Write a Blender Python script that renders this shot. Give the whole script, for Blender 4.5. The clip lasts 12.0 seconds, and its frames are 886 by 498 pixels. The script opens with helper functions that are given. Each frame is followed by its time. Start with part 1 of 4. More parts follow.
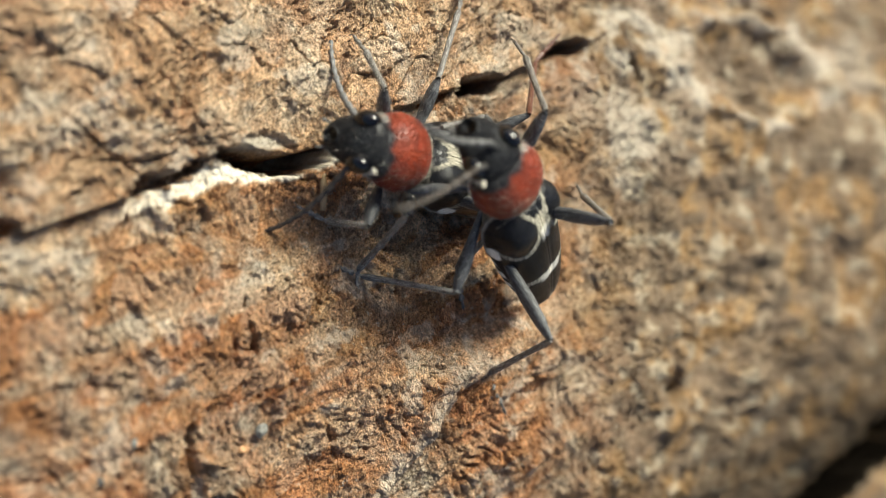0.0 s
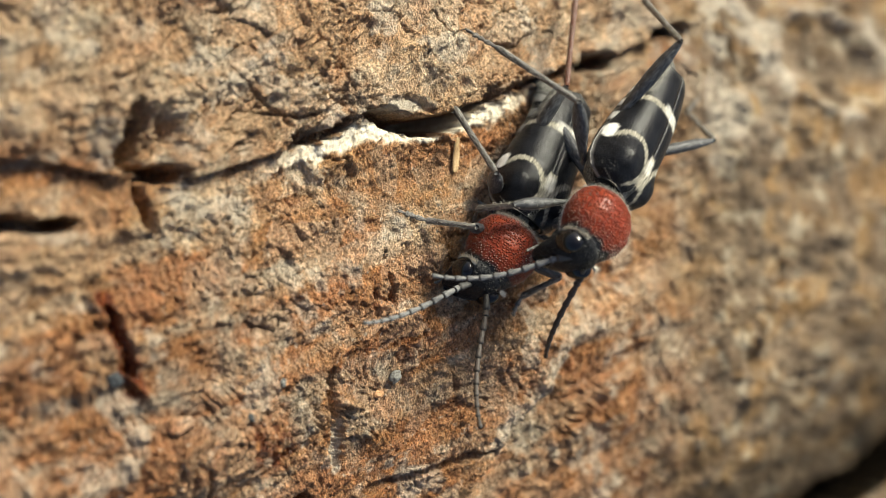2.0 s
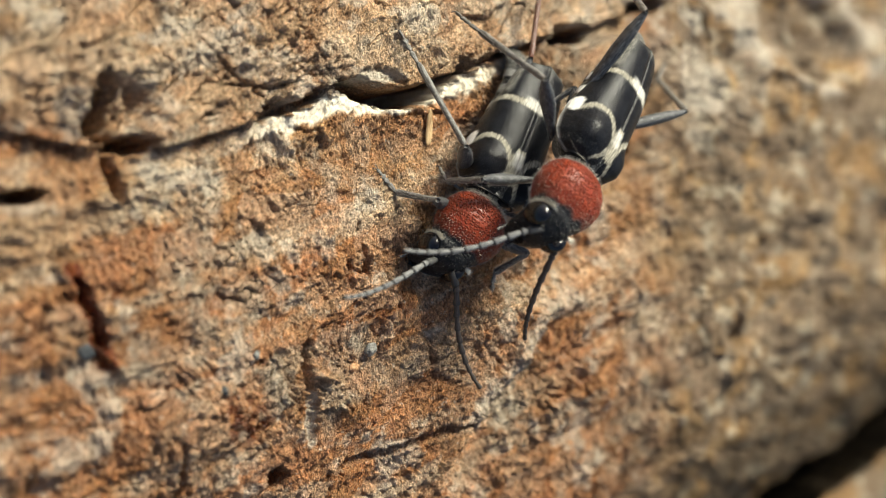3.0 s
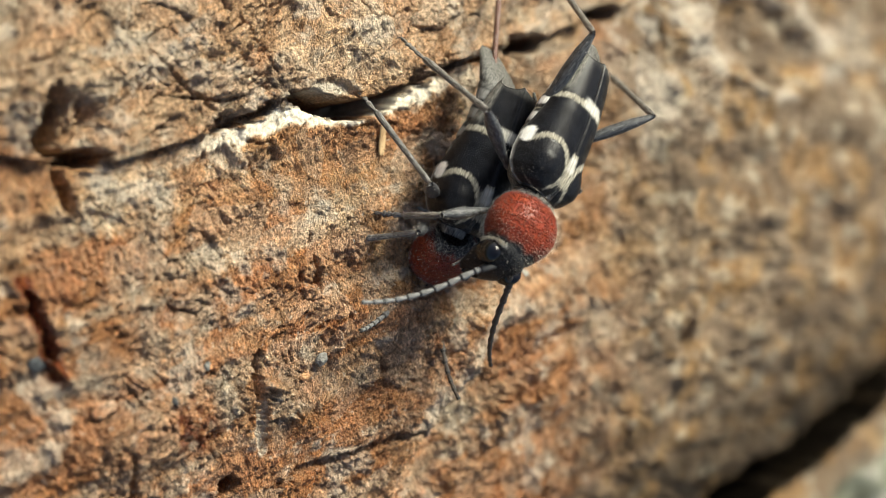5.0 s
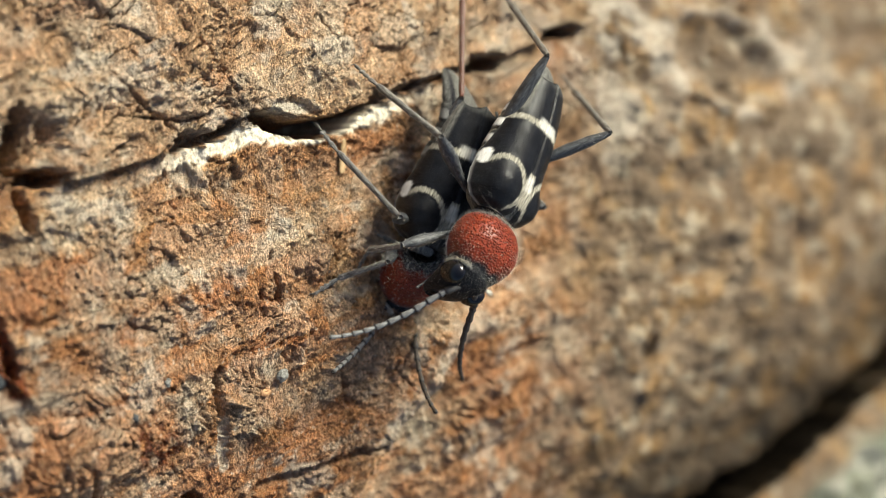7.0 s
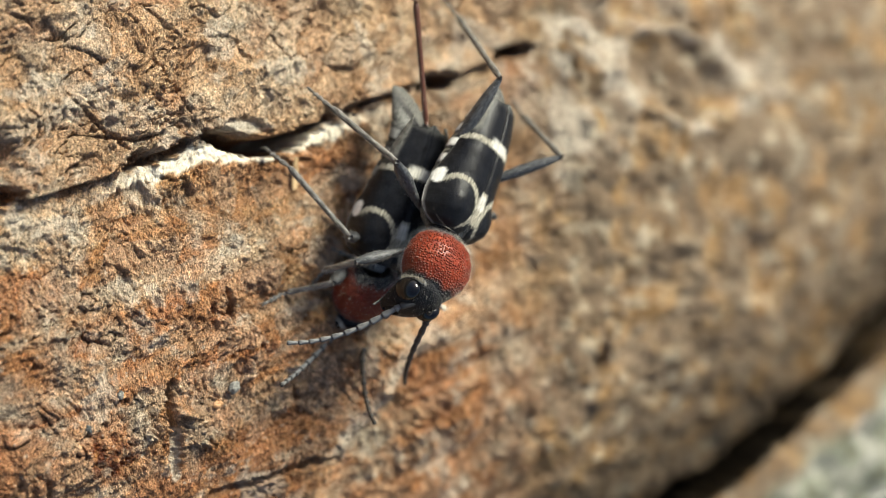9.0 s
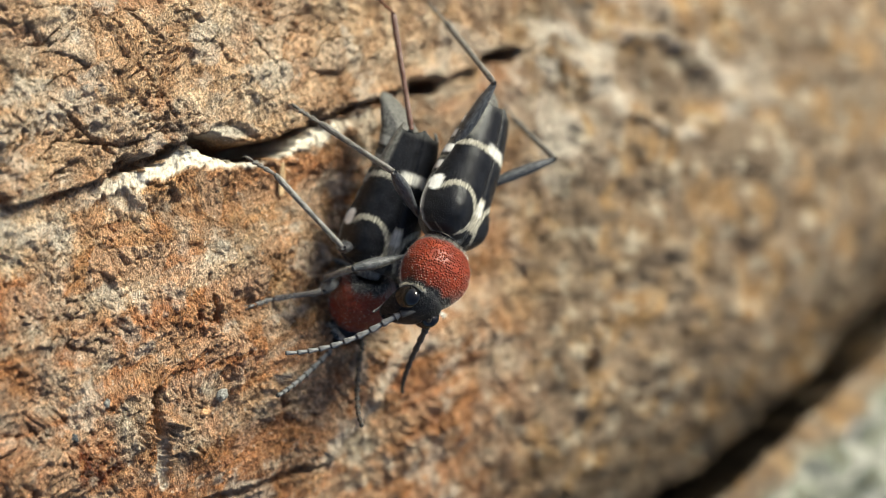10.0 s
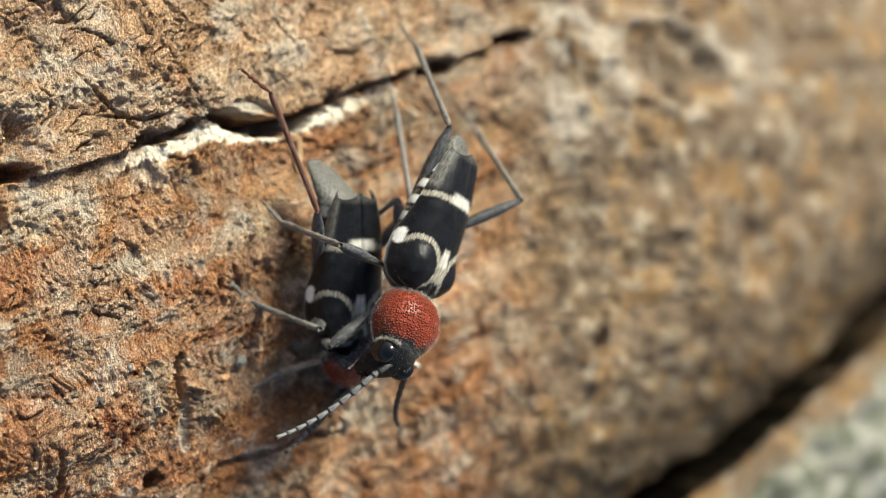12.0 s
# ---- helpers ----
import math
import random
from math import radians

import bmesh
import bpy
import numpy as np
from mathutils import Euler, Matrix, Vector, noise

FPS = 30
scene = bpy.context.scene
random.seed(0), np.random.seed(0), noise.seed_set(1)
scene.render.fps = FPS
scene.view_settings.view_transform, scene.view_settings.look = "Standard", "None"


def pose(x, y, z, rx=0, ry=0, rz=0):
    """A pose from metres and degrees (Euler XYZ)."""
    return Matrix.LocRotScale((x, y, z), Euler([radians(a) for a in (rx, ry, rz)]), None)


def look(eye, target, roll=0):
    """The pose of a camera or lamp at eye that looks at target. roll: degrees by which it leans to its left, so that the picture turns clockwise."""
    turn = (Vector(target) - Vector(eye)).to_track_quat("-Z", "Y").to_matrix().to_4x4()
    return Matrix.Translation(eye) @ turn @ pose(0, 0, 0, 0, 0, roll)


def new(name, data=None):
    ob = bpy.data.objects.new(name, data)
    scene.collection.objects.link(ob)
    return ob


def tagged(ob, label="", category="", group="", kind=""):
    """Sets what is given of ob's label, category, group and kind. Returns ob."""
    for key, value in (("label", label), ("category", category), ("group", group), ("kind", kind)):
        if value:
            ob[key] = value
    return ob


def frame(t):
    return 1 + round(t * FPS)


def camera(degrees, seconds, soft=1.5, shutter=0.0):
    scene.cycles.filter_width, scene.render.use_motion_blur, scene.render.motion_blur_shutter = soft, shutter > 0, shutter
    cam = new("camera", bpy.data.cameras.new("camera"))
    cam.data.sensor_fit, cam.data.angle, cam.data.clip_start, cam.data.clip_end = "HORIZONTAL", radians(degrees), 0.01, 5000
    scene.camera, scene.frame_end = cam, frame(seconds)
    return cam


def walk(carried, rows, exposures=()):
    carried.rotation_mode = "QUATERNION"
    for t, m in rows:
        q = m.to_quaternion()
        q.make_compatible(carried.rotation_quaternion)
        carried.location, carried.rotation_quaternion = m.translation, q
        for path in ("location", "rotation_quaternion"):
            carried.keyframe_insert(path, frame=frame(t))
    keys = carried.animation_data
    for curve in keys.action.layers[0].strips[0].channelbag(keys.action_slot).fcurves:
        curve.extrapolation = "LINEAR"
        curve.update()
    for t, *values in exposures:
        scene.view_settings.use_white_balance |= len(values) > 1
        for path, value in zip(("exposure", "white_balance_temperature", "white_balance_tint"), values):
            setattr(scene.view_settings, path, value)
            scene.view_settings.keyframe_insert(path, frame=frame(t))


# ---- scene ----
# The path: seconds, place in millimetres, turn in degrees.
PATH = [
    (0, -38.263, 1.632, 58.302, 1.58, -33.81, -1.95),
    (0.5, -44.026, 5.576, 54.923, -2.69, -36.79, 1.06),
    (1, -47.084, 3.809, 55.618, -1.55, -36.69, 1.05),
    (1.5, -47.885, 1.091, 55.885, -0.02, -36.30, 0.62),
    (2, -47.389, -0.245, 56.591, 0.12, -35.65, 0.55),
    (2.5, -46.990, -2.230, 56.217, 1.47, -36.00, -0.25),
    (3, -46.199, -2.699, 56.912, 1.69, -35.74, -0.64),
    (3.2, -46.185, -2.456, 57.059, 1.31, -35.93, -0.43),
    (5, -45.597, -0.334, 58.242, -0.26, -36.74, 0.09),
    (5.5, -45.346, -1.095, 58.954, 0.81, -36.63, -0.47),
    (6, -45.249, -0.498, 59.185, 0.33, -36.85, -0.20),
    (6.5, -45.016, 0.000, 59.448, 0.01, -36.99, 0.00),
    (7, -44.879, -0.125, 59.866, 0.45, -37.16, -0.20),
    (7.5, -44.708, 0.581, 60.404, 0.02, -37.29, 0.04),
    (7.7, -44.724, 0.756, 61.004, -0.07, -37.29, 0.23),
    (9.5, -43.971, 0.800, 62.832, 0.68, -37.59, -0.27),
    (10, -43.993, 0.162, 62.260, 1.31, -38.06, -0.61),
    (10.5, -43.803, 0.026, 63.057, 1.23, -37.68, -0.50),
    (11, -44.491, 0.081, 61.978, 0.86, -38.45, -0.29),
    (11.5, -45.433, -0.373, 61.275, 0.75, -39.06, -0.10),
    (12, -45.185, -1.562, 64.318, 1.40, -37.31, -0.52),
]
# seconds, stops, kelvin, tint: the picture darkens a little at first and cools towards the end
EXPOSURES = [(0, 1.02, 6500, 10), (1.5, 0.90, 6680, 10), (2.5, 0.95, 6640, 10), (5, 0.99, 6600, 10), (7.5, 0.98, 6500, 10), (10, 0.99, 6400, 10), (12, 1.0, 6440, 10)]
cam = camera(36.0, 12.0, soft=0.5)
cam.data.dof.use_dof = True
cam.data.dof.focus_distance = 0.0677
cam.data.dof.aperture_fstop = 23.0
walk(cam, [(t, pose(x / 1000, y / 1000, z / 1000, a, b, c)) for t, x, y, z, a, b, c in PATH], EXPOSURES)

# ---- light: a bright, thinly clouded sky with a soft sun high behind the log ----
SUN_WAY = Vector((0.26, 0.62, 0.70)).normalized()
world = bpy.data.worlds.new("sky")
scene.world = world
world.use_nodes = True
wn = world.node_tree
sky = wn.nodes.new("ShaderNodeTexSky")
sky.sky_type = "NISHITA"
sky.sun_disc = False
sky.sun_elevation = math.asin(SUN_WAY.z)
sky.sun_rotation = math.atan2(SUN_WAY.x, SUN_WAY.y)
sky.air_density, sky.dust_density = 1.0, 4.0
wn.links.new(sky.outputs[0], wn.nodes["Background"].inputs[0])
wn.nodes["Background"].inputs[1].default_value = 0.07
sun_data = bpy.data.lights.new("sun", "SUN")
sun_data.energy, sun_data.angle, sun_data.color = 4.3, radians(20), (0.955, 0.95, 0.785)
sun = new("sun", sun_data)
sun.matrix_world = look(SUN_WAY * 2, (0, 0, 0))

MM = 0.001


# ---- materials ----
class Nodes:
    """A short way to write node materials."""

    def __init__(self, name):
        self.mat = bpy.data.materials.new(name)
        self.mat.use_nodes = True
        self.tree = self.mat.node_tree
        self.bsdf = self.tree.nodes["Principled BSDF"]

    def put(self, value, socket):
        if hasattr(value, "is_output"):
            self.tree.links.new(value, socket)
        elif isinstance(value, (tuple, list)) and len(value) == 3 and socket.type == "RGBA":
            socket.default_value = (*value, 1)
        else:
            socket.default_value = value

    def coords(self, stretch=(1, 1, 1)):
        c = self.tree.nodes.new("ShaderNodeTexCoord")
        m = self.tree.nodes.new("ShaderNodeMapping")
        m.inputs["Scale"].default_value = [1000 * s for s in stretch]
        self.tree.links.new(c.outputs["Object"], m.inputs[0])
        return m.outputs[0]

    def noise(self, at, scale, detail=4, rough=0.55, twist=0.0):
        n = self.tree.nodes.new("ShaderNodeTexNoise")
        self.tree.links.new(at, n.inputs["Vector"])
        n.inputs["Scale"].default_value, n.inputs["Detail"].default_value = scale, detail
        n.inputs["Roughness"].default_value, n.inputs["Distortion"].default_value = rough, twist
        return n.outputs[0]

    def cells(self, at, scale, feature="F1", random_=1.0):
        n = self.tree.nodes.new("ShaderNodeTexVoronoi")
        n.feature = feature
        self.tree.links.new(at, n.inputs["Vector"])
        n.inputs["Scale"].default_value, n.inputs["Randomness"].default_value = scale, random_
        return n.outputs[0]

    def ramp(self, fac, stops):
        n = self.tree.nodes.new("ShaderNodeValToRGB")
        while len(n.color_ramp.elements) < len(stops):
            n.color_ramp.elements.new(0.5)
        for e, (p, c) in zip(n.color_ramp.elements, stops):
            e.position = p
            e.color = (*c, 1) if isinstance(c, tuple) else (c, c, c, 1)
        self.put(fac, n.inputs[0])
        return n.outputs[0]

    def mix(self, fac, a, b, kind="MIX"):
        n = self.tree.nodes.new("ShaderNodeMix")
        n.data_type, n.blend_type = "RGBA", kind
        self.put(fac, n.inputs[0])
        self.put(a, n.inputs[6])
        self.put(b, n.inputs[7])
        return n.outputs[2]

    def math(self, kind, a, b=0.5):
        n = self.tree.nodes.new("ShaderNodeMath")
        n.operation = kind
        self.put(a, n.inputs[0])
        self.put(b, n.inputs[1])
        return n.outputs[0]

    def masks(self, name):
        a = self.tree.nodes.new("ShaderNodeAttribute")
        a.attribute_name = name
        s = self.tree.nodes.new("ShaderNodeSeparateColor")
        self.tree.links.new(a.outputs["Color"], s.inputs[0])
        return s.outputs[0], s.outputs[1], s.outputs[2]

    def bump(self, height, depth, strength=1.0):
        n = self.tree.nodes.new("ShaderNodeBump")
        self.put(height, n.inputs["Height"])
        n.inputs["Distance"].default_value, n.inputs["Strength"].default_value = depth, strength
        return n.outputs[0]

    def done(self, color, rough, normal=None, **more):
        self.put(color, self.bsdf.inputs["Base Color"])
        self.put(rough, self.bsdf.inputs["Roughness"])
        if normal is not None:
            self.put(normal, self.bsdf.inputs["Normal"])
        for key, value in more.items():
            self.put(value, self.bsdf.inputs[key.replace("_", " ").title() if key != "Specular_IOR_Level" else "Specular IOR Level"])
        return self.mat


def bark_material():
    n = Nodes("rotten_bark")
    white, rust, grey = n.masks("stains")
    moss, resin, pale = n.masks("stains_b")
    gap_shade, plate, far = n.masks("shade_plate_far")
    crumb_tone, plate_tone, grit_tone = n.masks("tones")
    at, fib = n.coords(), n.coords((1.0, 0.45, 1.0))
    big = n.noise(at, 0.16, 4)
    mid = n.noise(fib, 0.9, 6, 0.65, 0.6)
    fine = n.noise(fib, 3.4, 5, 0.7, 0.3)
    grit = n.noise(at, 7.0, 3, 0.7)
    shred = n.noise(n.coords((1.0, 0.5, 1.0)), 11.0, 2, 0.6, 0.4)
    lump = n.noise(at, 0.42, 4, 0.6, 0.5)
    tan = n.ramp(mid, [(0.30, (0.20, 0.098, 0.042)), (0.44, (0.37, 0.20, 0.092)), (0.56, (0.55, 0.33, 0.16)), (0.70, (0.75, 0.53, 0.30))])
    warm = n.ramp(fine, [(0.32, (0.16, 0.068, 0.026)), (0.5, (0.46, 0.245, 0.10)), (0.66, (0.77, 0.54, 0.30))])
    col = n.mix(0.42, tan, warm)
    col = n.mix(n.ramp(lump, [(0.32, 0.5), (0.47, 0.0)]), col, (0.30, 0.135, 0.062))
    col = n.mix(n.ramp(lump, [(0.54, 0.0), (0.72, 0.5)]), col, (0.74, 0.56, 0.37))
    rusty = n.ramp(fine, [(0.3, (0.15, 0.040, 0.014)), (0.5, (0.41, 0.155, 0.052)), (0.7, (0.64, 0.33, 0.15))])
    col = n.mix(n.math("MULTIPLY", rust, n.ramp(mid, [(0.35, 0.35), (0.65, 1.0)])), col, rusty)
    col = n.mix(n.ramp(big, [(0.44, 0.0), (0.60, 0.7)]), col, n.mix(0.5, col, (0.46, 0.19, 0.07)))
    col = n.mix(n.math("MULTIPLY", plate, 0.7), col, n.ramp(mid, [(0.32, (0.40, 0.235, 0.12)), (0.5, (0.65, 0.46, 0.30)), (0.65, (0.82, 0.66, 0.48))]))
    # single scales and crumbs differ in tone: pinkish, ochre, bleached
    col = n.mix(n.ramp(plate_tone, [(0.15, 0.45), (0.45, 0.0)]), col, n.mix(0.55, col, (0.48, 0.24, 0.15)))
    col = n.mix(n.ramp(plate_tone, [(0.62, 0.0), (0.95, 0.5)]), col, n.mix(0.6, col, (0.72, 0.61, 0.49)))
    ashen = n.ramp(mid, [(0.3, (0.27, 0.215, 0.165)), (0.5, (0.47, 0.39, 0.30)), (0.7, (0.72, 0.65, 0.55))])
    col = n.mix(n.math("MULTIPLY", grey, n.ramp(n.noise(at, 0.7, 4), [(0.38, 0.0), (0.62, 0.85)])), col, ashen)
    col = n.mix(1.0, col, n.ramp(crumb_tone, [(0.0, 0.84), (0.35, 0.96), (0.7, 1.04), (1.0, 1.2)]), "MULTIPLY")
    col = n.mix(1.0, col, n.ramp(grit_tone, [(0.0, 0.84), (0.4, 0.97), (1.0, 1.15)]), "MULTIPLY")
    col = n.mix(0.75, col, n.ramp(grit, [(0.36, 0.35), (0.50, 0.95), (0.66, 1.3)]), "MULTIPLY")
    col = n.mix(0.7, col, n.ramp(shred, [(0.34, (0.42, 0.39, 0.34)), (0.48, (0.97, 0.95, 0.89)), (0.64, (1.52, 1.44, 1.31))]), "MULTIPLY")
    col = n.mix(n.math("MULTIPLY", pale, 0.9), col, n.ramp(fine, [(0.3, (0.56, 0.46, 0.34)), (0.7, (0.88, 0.81, 0.69))]))
    col = n.mix(resin, col, n.ramp(fine, [(0.3, (0.06, 0.012, 0.005)), (0.52, (0.20, 0.045, 0.012)), (0.7, (0.48, 0.22, 0.07))]))
    specks = n.ramp(n.noise(at, 5.0, 3, 0.7), [(0.70, 0.0), (0.78, 0.3)])
    col = n.mix(specks, col, (0.09, 0.055, 0.036))
    flecks = n.ramp(n.noise(at, 3.1, 2, 0.6), [(0.64, 0.0), (0.72, 0.6)])
    col = n.mix(flecks, col, (0.72, 0.62, 0.49))
    col = n.mix(n.math("MULTIPLY", n.math("MULTIPLY", far, 0.85), n.math("SUBTRACT", 1.0, pale)), col, n.ramp(mid, [(0.3, (0.15, 0.105, 0.068)), (0.7, (0.40, 0.30, 0.20))]))
    # the right side: dark knots, ochre patches and blurred glints painted as pale flecks
    blots = n.math("MULTIPLY", far, n.ramp(n.noise(at, 0.40, 4, 0.6), [(0.47, 0.03), (0.63, 0.7)]))
    blots = n.math("MULTIPLY", blots, n.math("SUBTRACT", 1.0, n.math("MULTIPLY", pale, 0.9)))
    col = n.mix(blots, col, n.ramp(mid, [(0.3, (0.10, 0.066, 0.04)), (0.7, (0.24, 0.155, 0.09))]))
    ochre = n.math("MULTIPLY", far, n.ramp(n.noise(at, 0.30, 3, 0.6, 0.4), [(0.50, 0.0), (0.62, 0.8)]))
    col = n.mix(ochre, col, n.ramp(mid, [(0.3, (0.36, 0.18, 0.065)), (0.7, (0.60, 0.38, 0.16))]))
    glint_flecks = n.math("MULTIPLY", far, n.ramp(n.noise(at, 0.62, 2, 0.5), [(0.57, 0.0), (0.66, 0.6)]))
    col = n.mix(glint_flecks, col, (0.74, 0.64, 0.48))
    lichen = n.noise(at, 0.3, 5, 0.65)
    col = n.mix(moss, col, n.ramp(lichen, [(0.34, (0.10, 0.10, 0.065)), (0.46, (0.30, 0.31, 0.22)), (0.54, (0.50, 0.49, 0.40)), (0.64, (0.80, 0.77, 0.68))]))
    # near black laid over the gap and its near bank in place of shade
    col = n.mix(gap_shade, col, (0.005, 0.004, 0.003))
    col = n.mix(white, col, n.ramp(n.noise(at, 2.6, 4, 0.7), [(0.3, (0.50, 0.42, 0.31)), (0.45, (0.64, 0.56, 0.43)), (0.7, (0.80, 0.74, 0.62))]))
    relief = n.math("ADD", n.math("MULTIPLY", fine, 0.4), n.math("ADD", n.math("MULTIPLY", grit, 0.4), n.math("MULTIPLY", shred, 0.4)))
    shine = n.ramp(mid, [(0.3, 0.58), (0.7, 0.8)])
    return n.done(col, n.math("SUBTRACT", shine, n.math("MULTIPLY", resin, 0.35)), n.bump(n.math("MULTIPLY", relief, n.math("SUBTRACT", 1.0, n.math("MULTIPLY", white, 0.85))), 0.0009), Specular_IOR_Level=n.math("MULTIPLY", 0.35, n.math("SUBTRACT", 1.0, gap_shade)))


def red_shield_material():
    """Red velvet of the neck shield, with black front, rear and underside, all finely granulated."""
    n = Nodes("red_granulated_chitin")
    red, down, _ = n.masks("marks")
    at = n.coords()
    grain = n.cells(at, 8.0, "F1", 0.65)
    noise_ = n.noise(at, 1.6, 4)
    reds = n.ramp(noise_, [(0.3, (0.14, 0.016, 0.006)), (0.55, (0.20, 0.027, 0.009)), (0.8, (0.28, 0.046, 0.014))])
    col = n.mix(red, n.ramp(noise_, [(0.3, (0.008, 0.008, 0.009)), (0.8, (0.03, 0.03, 0.034))]), reds)
    fuzz = n.ramp(n.noise(at, 7.0, 3, 0.7), [(0.45, 0.0), (0.7, 0.5)])
    col = n.mix(n.math("MULTIPLY", down, fuzz), col, (0.36, 0.35, 0.33))
    # the highlight on each grain, painted as a paler tip
    tips = n.ramp(grain, [(0.12, 1.0), (0.36, 0.0)])
    col = n.mix(n.math("MULTIPLY", tips, 0.5), col, n.mix(red, (0.10, 0.10, 0.11), (0.50, 0.18, 0.10)))
    return n.done(col, n.ramp(noise_, [(0.3, 0.36), (0.7, 0.48)]), n.bump(n.ramp(grain, [(0.05, 1.0), (0.55, 0.0)]), 0.00024), Specular_IOR_Level=0.3)


def black_chitin_material(name="black_chitin", dust=0.25, rough=0.36, gloss=0.35):
    n = Nodes(name)
    at = n.coords()
    grain = n.cells(at, 9.0)
    col = n.ramp(n.noise(at, 2.0, 5), [(0.3, (0.003, 0.003, 0.004)), (0.75, (0.014, 0.015, 0.017))])
    down = n.ramp(n.noise(n.coords((0.5, 2.2, 2.2)), 6.0, 4, 0.7), [(0.5, 0.0), (0.75, dust)])
    col = n.mix(down, col, (0.34, 0.34, 0.34))
    return n.done(col, rough, n.bump(n.ramp(grain, [(0.05, 1.0), (0.5, 0.0)]), 0.00005), Specular_IOR_Level=gloss)


def elytra_material():
    """Black wing case with bands of pale down."""
    n = Nodes("banded_wing_case")
    pale, sheen, white = n.masks("marks")
    at = n.coords()
    hair = n.noise(n.coords((0.45, 2.4, 2.4)), 5.0, 5, 0.7)
    black = n.ramp(n.noise(at, 2.0, 5), [(0.3, (0.003, 0.003, 0.004)), (0.75, (0.011, 0.012, 0.015))])
    edge = n.math("ADD", pale, n.math("MULTIPLY", n.math("SUBTRACT", hair, 0.5), 1.6))
    down = n.ramp(edge, [(0.35, 0.0), (0.85, 1.0)])
    col = n.mix(down, black, n.ramp(hair, [(0.3, (0.10, 0.095, 0.075)), (0.5, (0.26, 0.24, 0.19)), (0.7, (0.48, 0.45, 0.37))]))
    col = n.mix(n.math("MULTIPLY", sheen, n.ramp(hair, [(0.35, 0.1), (0.65, 0.75)])), col, (0.36, 0.35, 0.31))
    col = n.mix(white, col, n.ramp(hair, [(0.3, (0.55, 0.53, 0.48)), (0.6, (0.84, 0.82, 0.77))]))
    pits = n.ramp(n.cells(at, 13.0), [(0.05, 0.0), (0.35, 1.0)])
    return n.done(col, n.ramp(down, [(0.0, 0.30), (1.0, 0.8)]), n.bump(n.math("ADD", pits, n.math("MULTIPLY", hair, 0.5)), 0.00004), Specular_IOR_Level=0.17)


def leg_material(name, dark, down, amount, rough=0.42):
    n = Nodes(name)
    hair = n.noise(n.coords((0.5, 3.2, 3.2)), 5.0, 5, 0.75)
    col = n.mix(n.ramp(hair, [(0.42, 0.0), (0.68, amount)]), dark, down)
    return n.done(col, rough, n.bump(hair, 0.00004), Specular_IOR_Level=0.5)


def antenna_material(name="grey_downy_feeler", light=((0.07, 0.07, 0.07), (0.20, 0.197, 0.193))):
    n = Nodes(name)
    band, _, _ = n.masks("marks")
    hair = n.noise(n.coords((0.5, 3.0, 3.0)), 6.0, 4, 0.7)
    col = n.mix(band, n.ramp(hair, [(0.35, light[0]), (0.65, light[1])]), (0.02, 0.019, 0.018))
    return n.done(col, 0.55, n.bump(hair, 0.00003))


def ground_material():
    n = Nodes("leaf_litter")
    at = n.coords((0.02, 0.02, 0.02))
    col = n.ramp(n.noise(at, 1.2, 6, 0.7), [(0.3, (0.035, 0.026, 0.016)), (0.55, (0.1, 0.075, 0.04)), (0.75, (0.17, 0.13, 0.08))])
    return n.done(col, 0.9)


BARK = bark_material()
RED_SHIELD = red_shield_material()
BLACK = black_chitin_material()
BLACK_HEAD = black_chitin_material("black_head_chitin", 0.08, 0.40, 0.16)
ELYTRA = elytra_material()
FEMUR = leg_material("dark_grey_downy_thigh", (0.012, 0.012, 0.014), (0.30, 0.31, 0.32), 0.5)
TIBIA = leg_material("grey_downy_shin", (0.045, 0.038, 0.032), (0.40, 0.385, 0.36), 0.75)
DOWNY = leg_material("grey_down_on_black", (0.02, 0.02, 0.02), (0.46, 0.45, 0.41), 0.85, 0.6)
RUSTY = leg_material("rust_brown_shin", (0.07, 0.022, 0.012), (0.16, 0.07, 0.04), 0.5, 0.32)
ANTENNA = antenna_material()
# darker copy of the grey feeler: the shaded side put into its colour
ANTENNA_SHADED = antenna_material("shaded_feeler", ((0.018, 0.013, 0.010), (0.07, 0.052, 0.04)))
HAIR = Nodes("pale_bristle").done((0.62, 0.58, 0.5), 0.5)
EYE = Nodes("black_glossy_eye").done((0.002, 0.002, 0.003), 0.12, Specular_IOR_Level=0.45)
GROUND = ground_material()


# ---- small helpers ----
def lattice_noise(x, y, seed):
    """Smooth gradient noise, about -1 to 1."""
    rng = np.random.RandomState(seed)
    perm = rng.permutation(1024)
    ang = rng.rand(1024) * 2 * np.pi
    gx, gy = np.cos(ang), np.sin(ang)
    x0, y0 = np.floor(x).astype(np.int64), np.floor(y).astype(np.int64)
    fx, fy = x - x0, y - y0
    u, v = fx * fx * fx * (fx * (fx * 6 - 15) + 10), fy * fy * fy * (fy * (fy * 6 - 15) + 10)

    def corner(i, j):
        k = perm[(perm[(x0 + i) & 1023] + y0 + j) & 1023]
        return gx[k] * (fx - i) + gy[k] * (fy - j)

    a = corner(0, 0) * (1 - u) + corner(1, 0) * u
    b = corner(0, 1) * (1 - u) + corner(1, 1) * u
    return 1.5 * (a * (1 - v) + b * v)


def fractal(x, y, seed, octaves=4, gain=0.5):
    total, size = 0 * x, 1.0
    for k in range(octaves):
        total = total + size * lattice_noise(x * 2**k + 17.3 * k, y * 2**k - 9.1 * k, seed + k)
        size *= gain
    return total


def smooth(a, b, v):
    t = np.clip((v - a) / (b - a), 0, 1)
    return t * t * (3 - 2 * t)


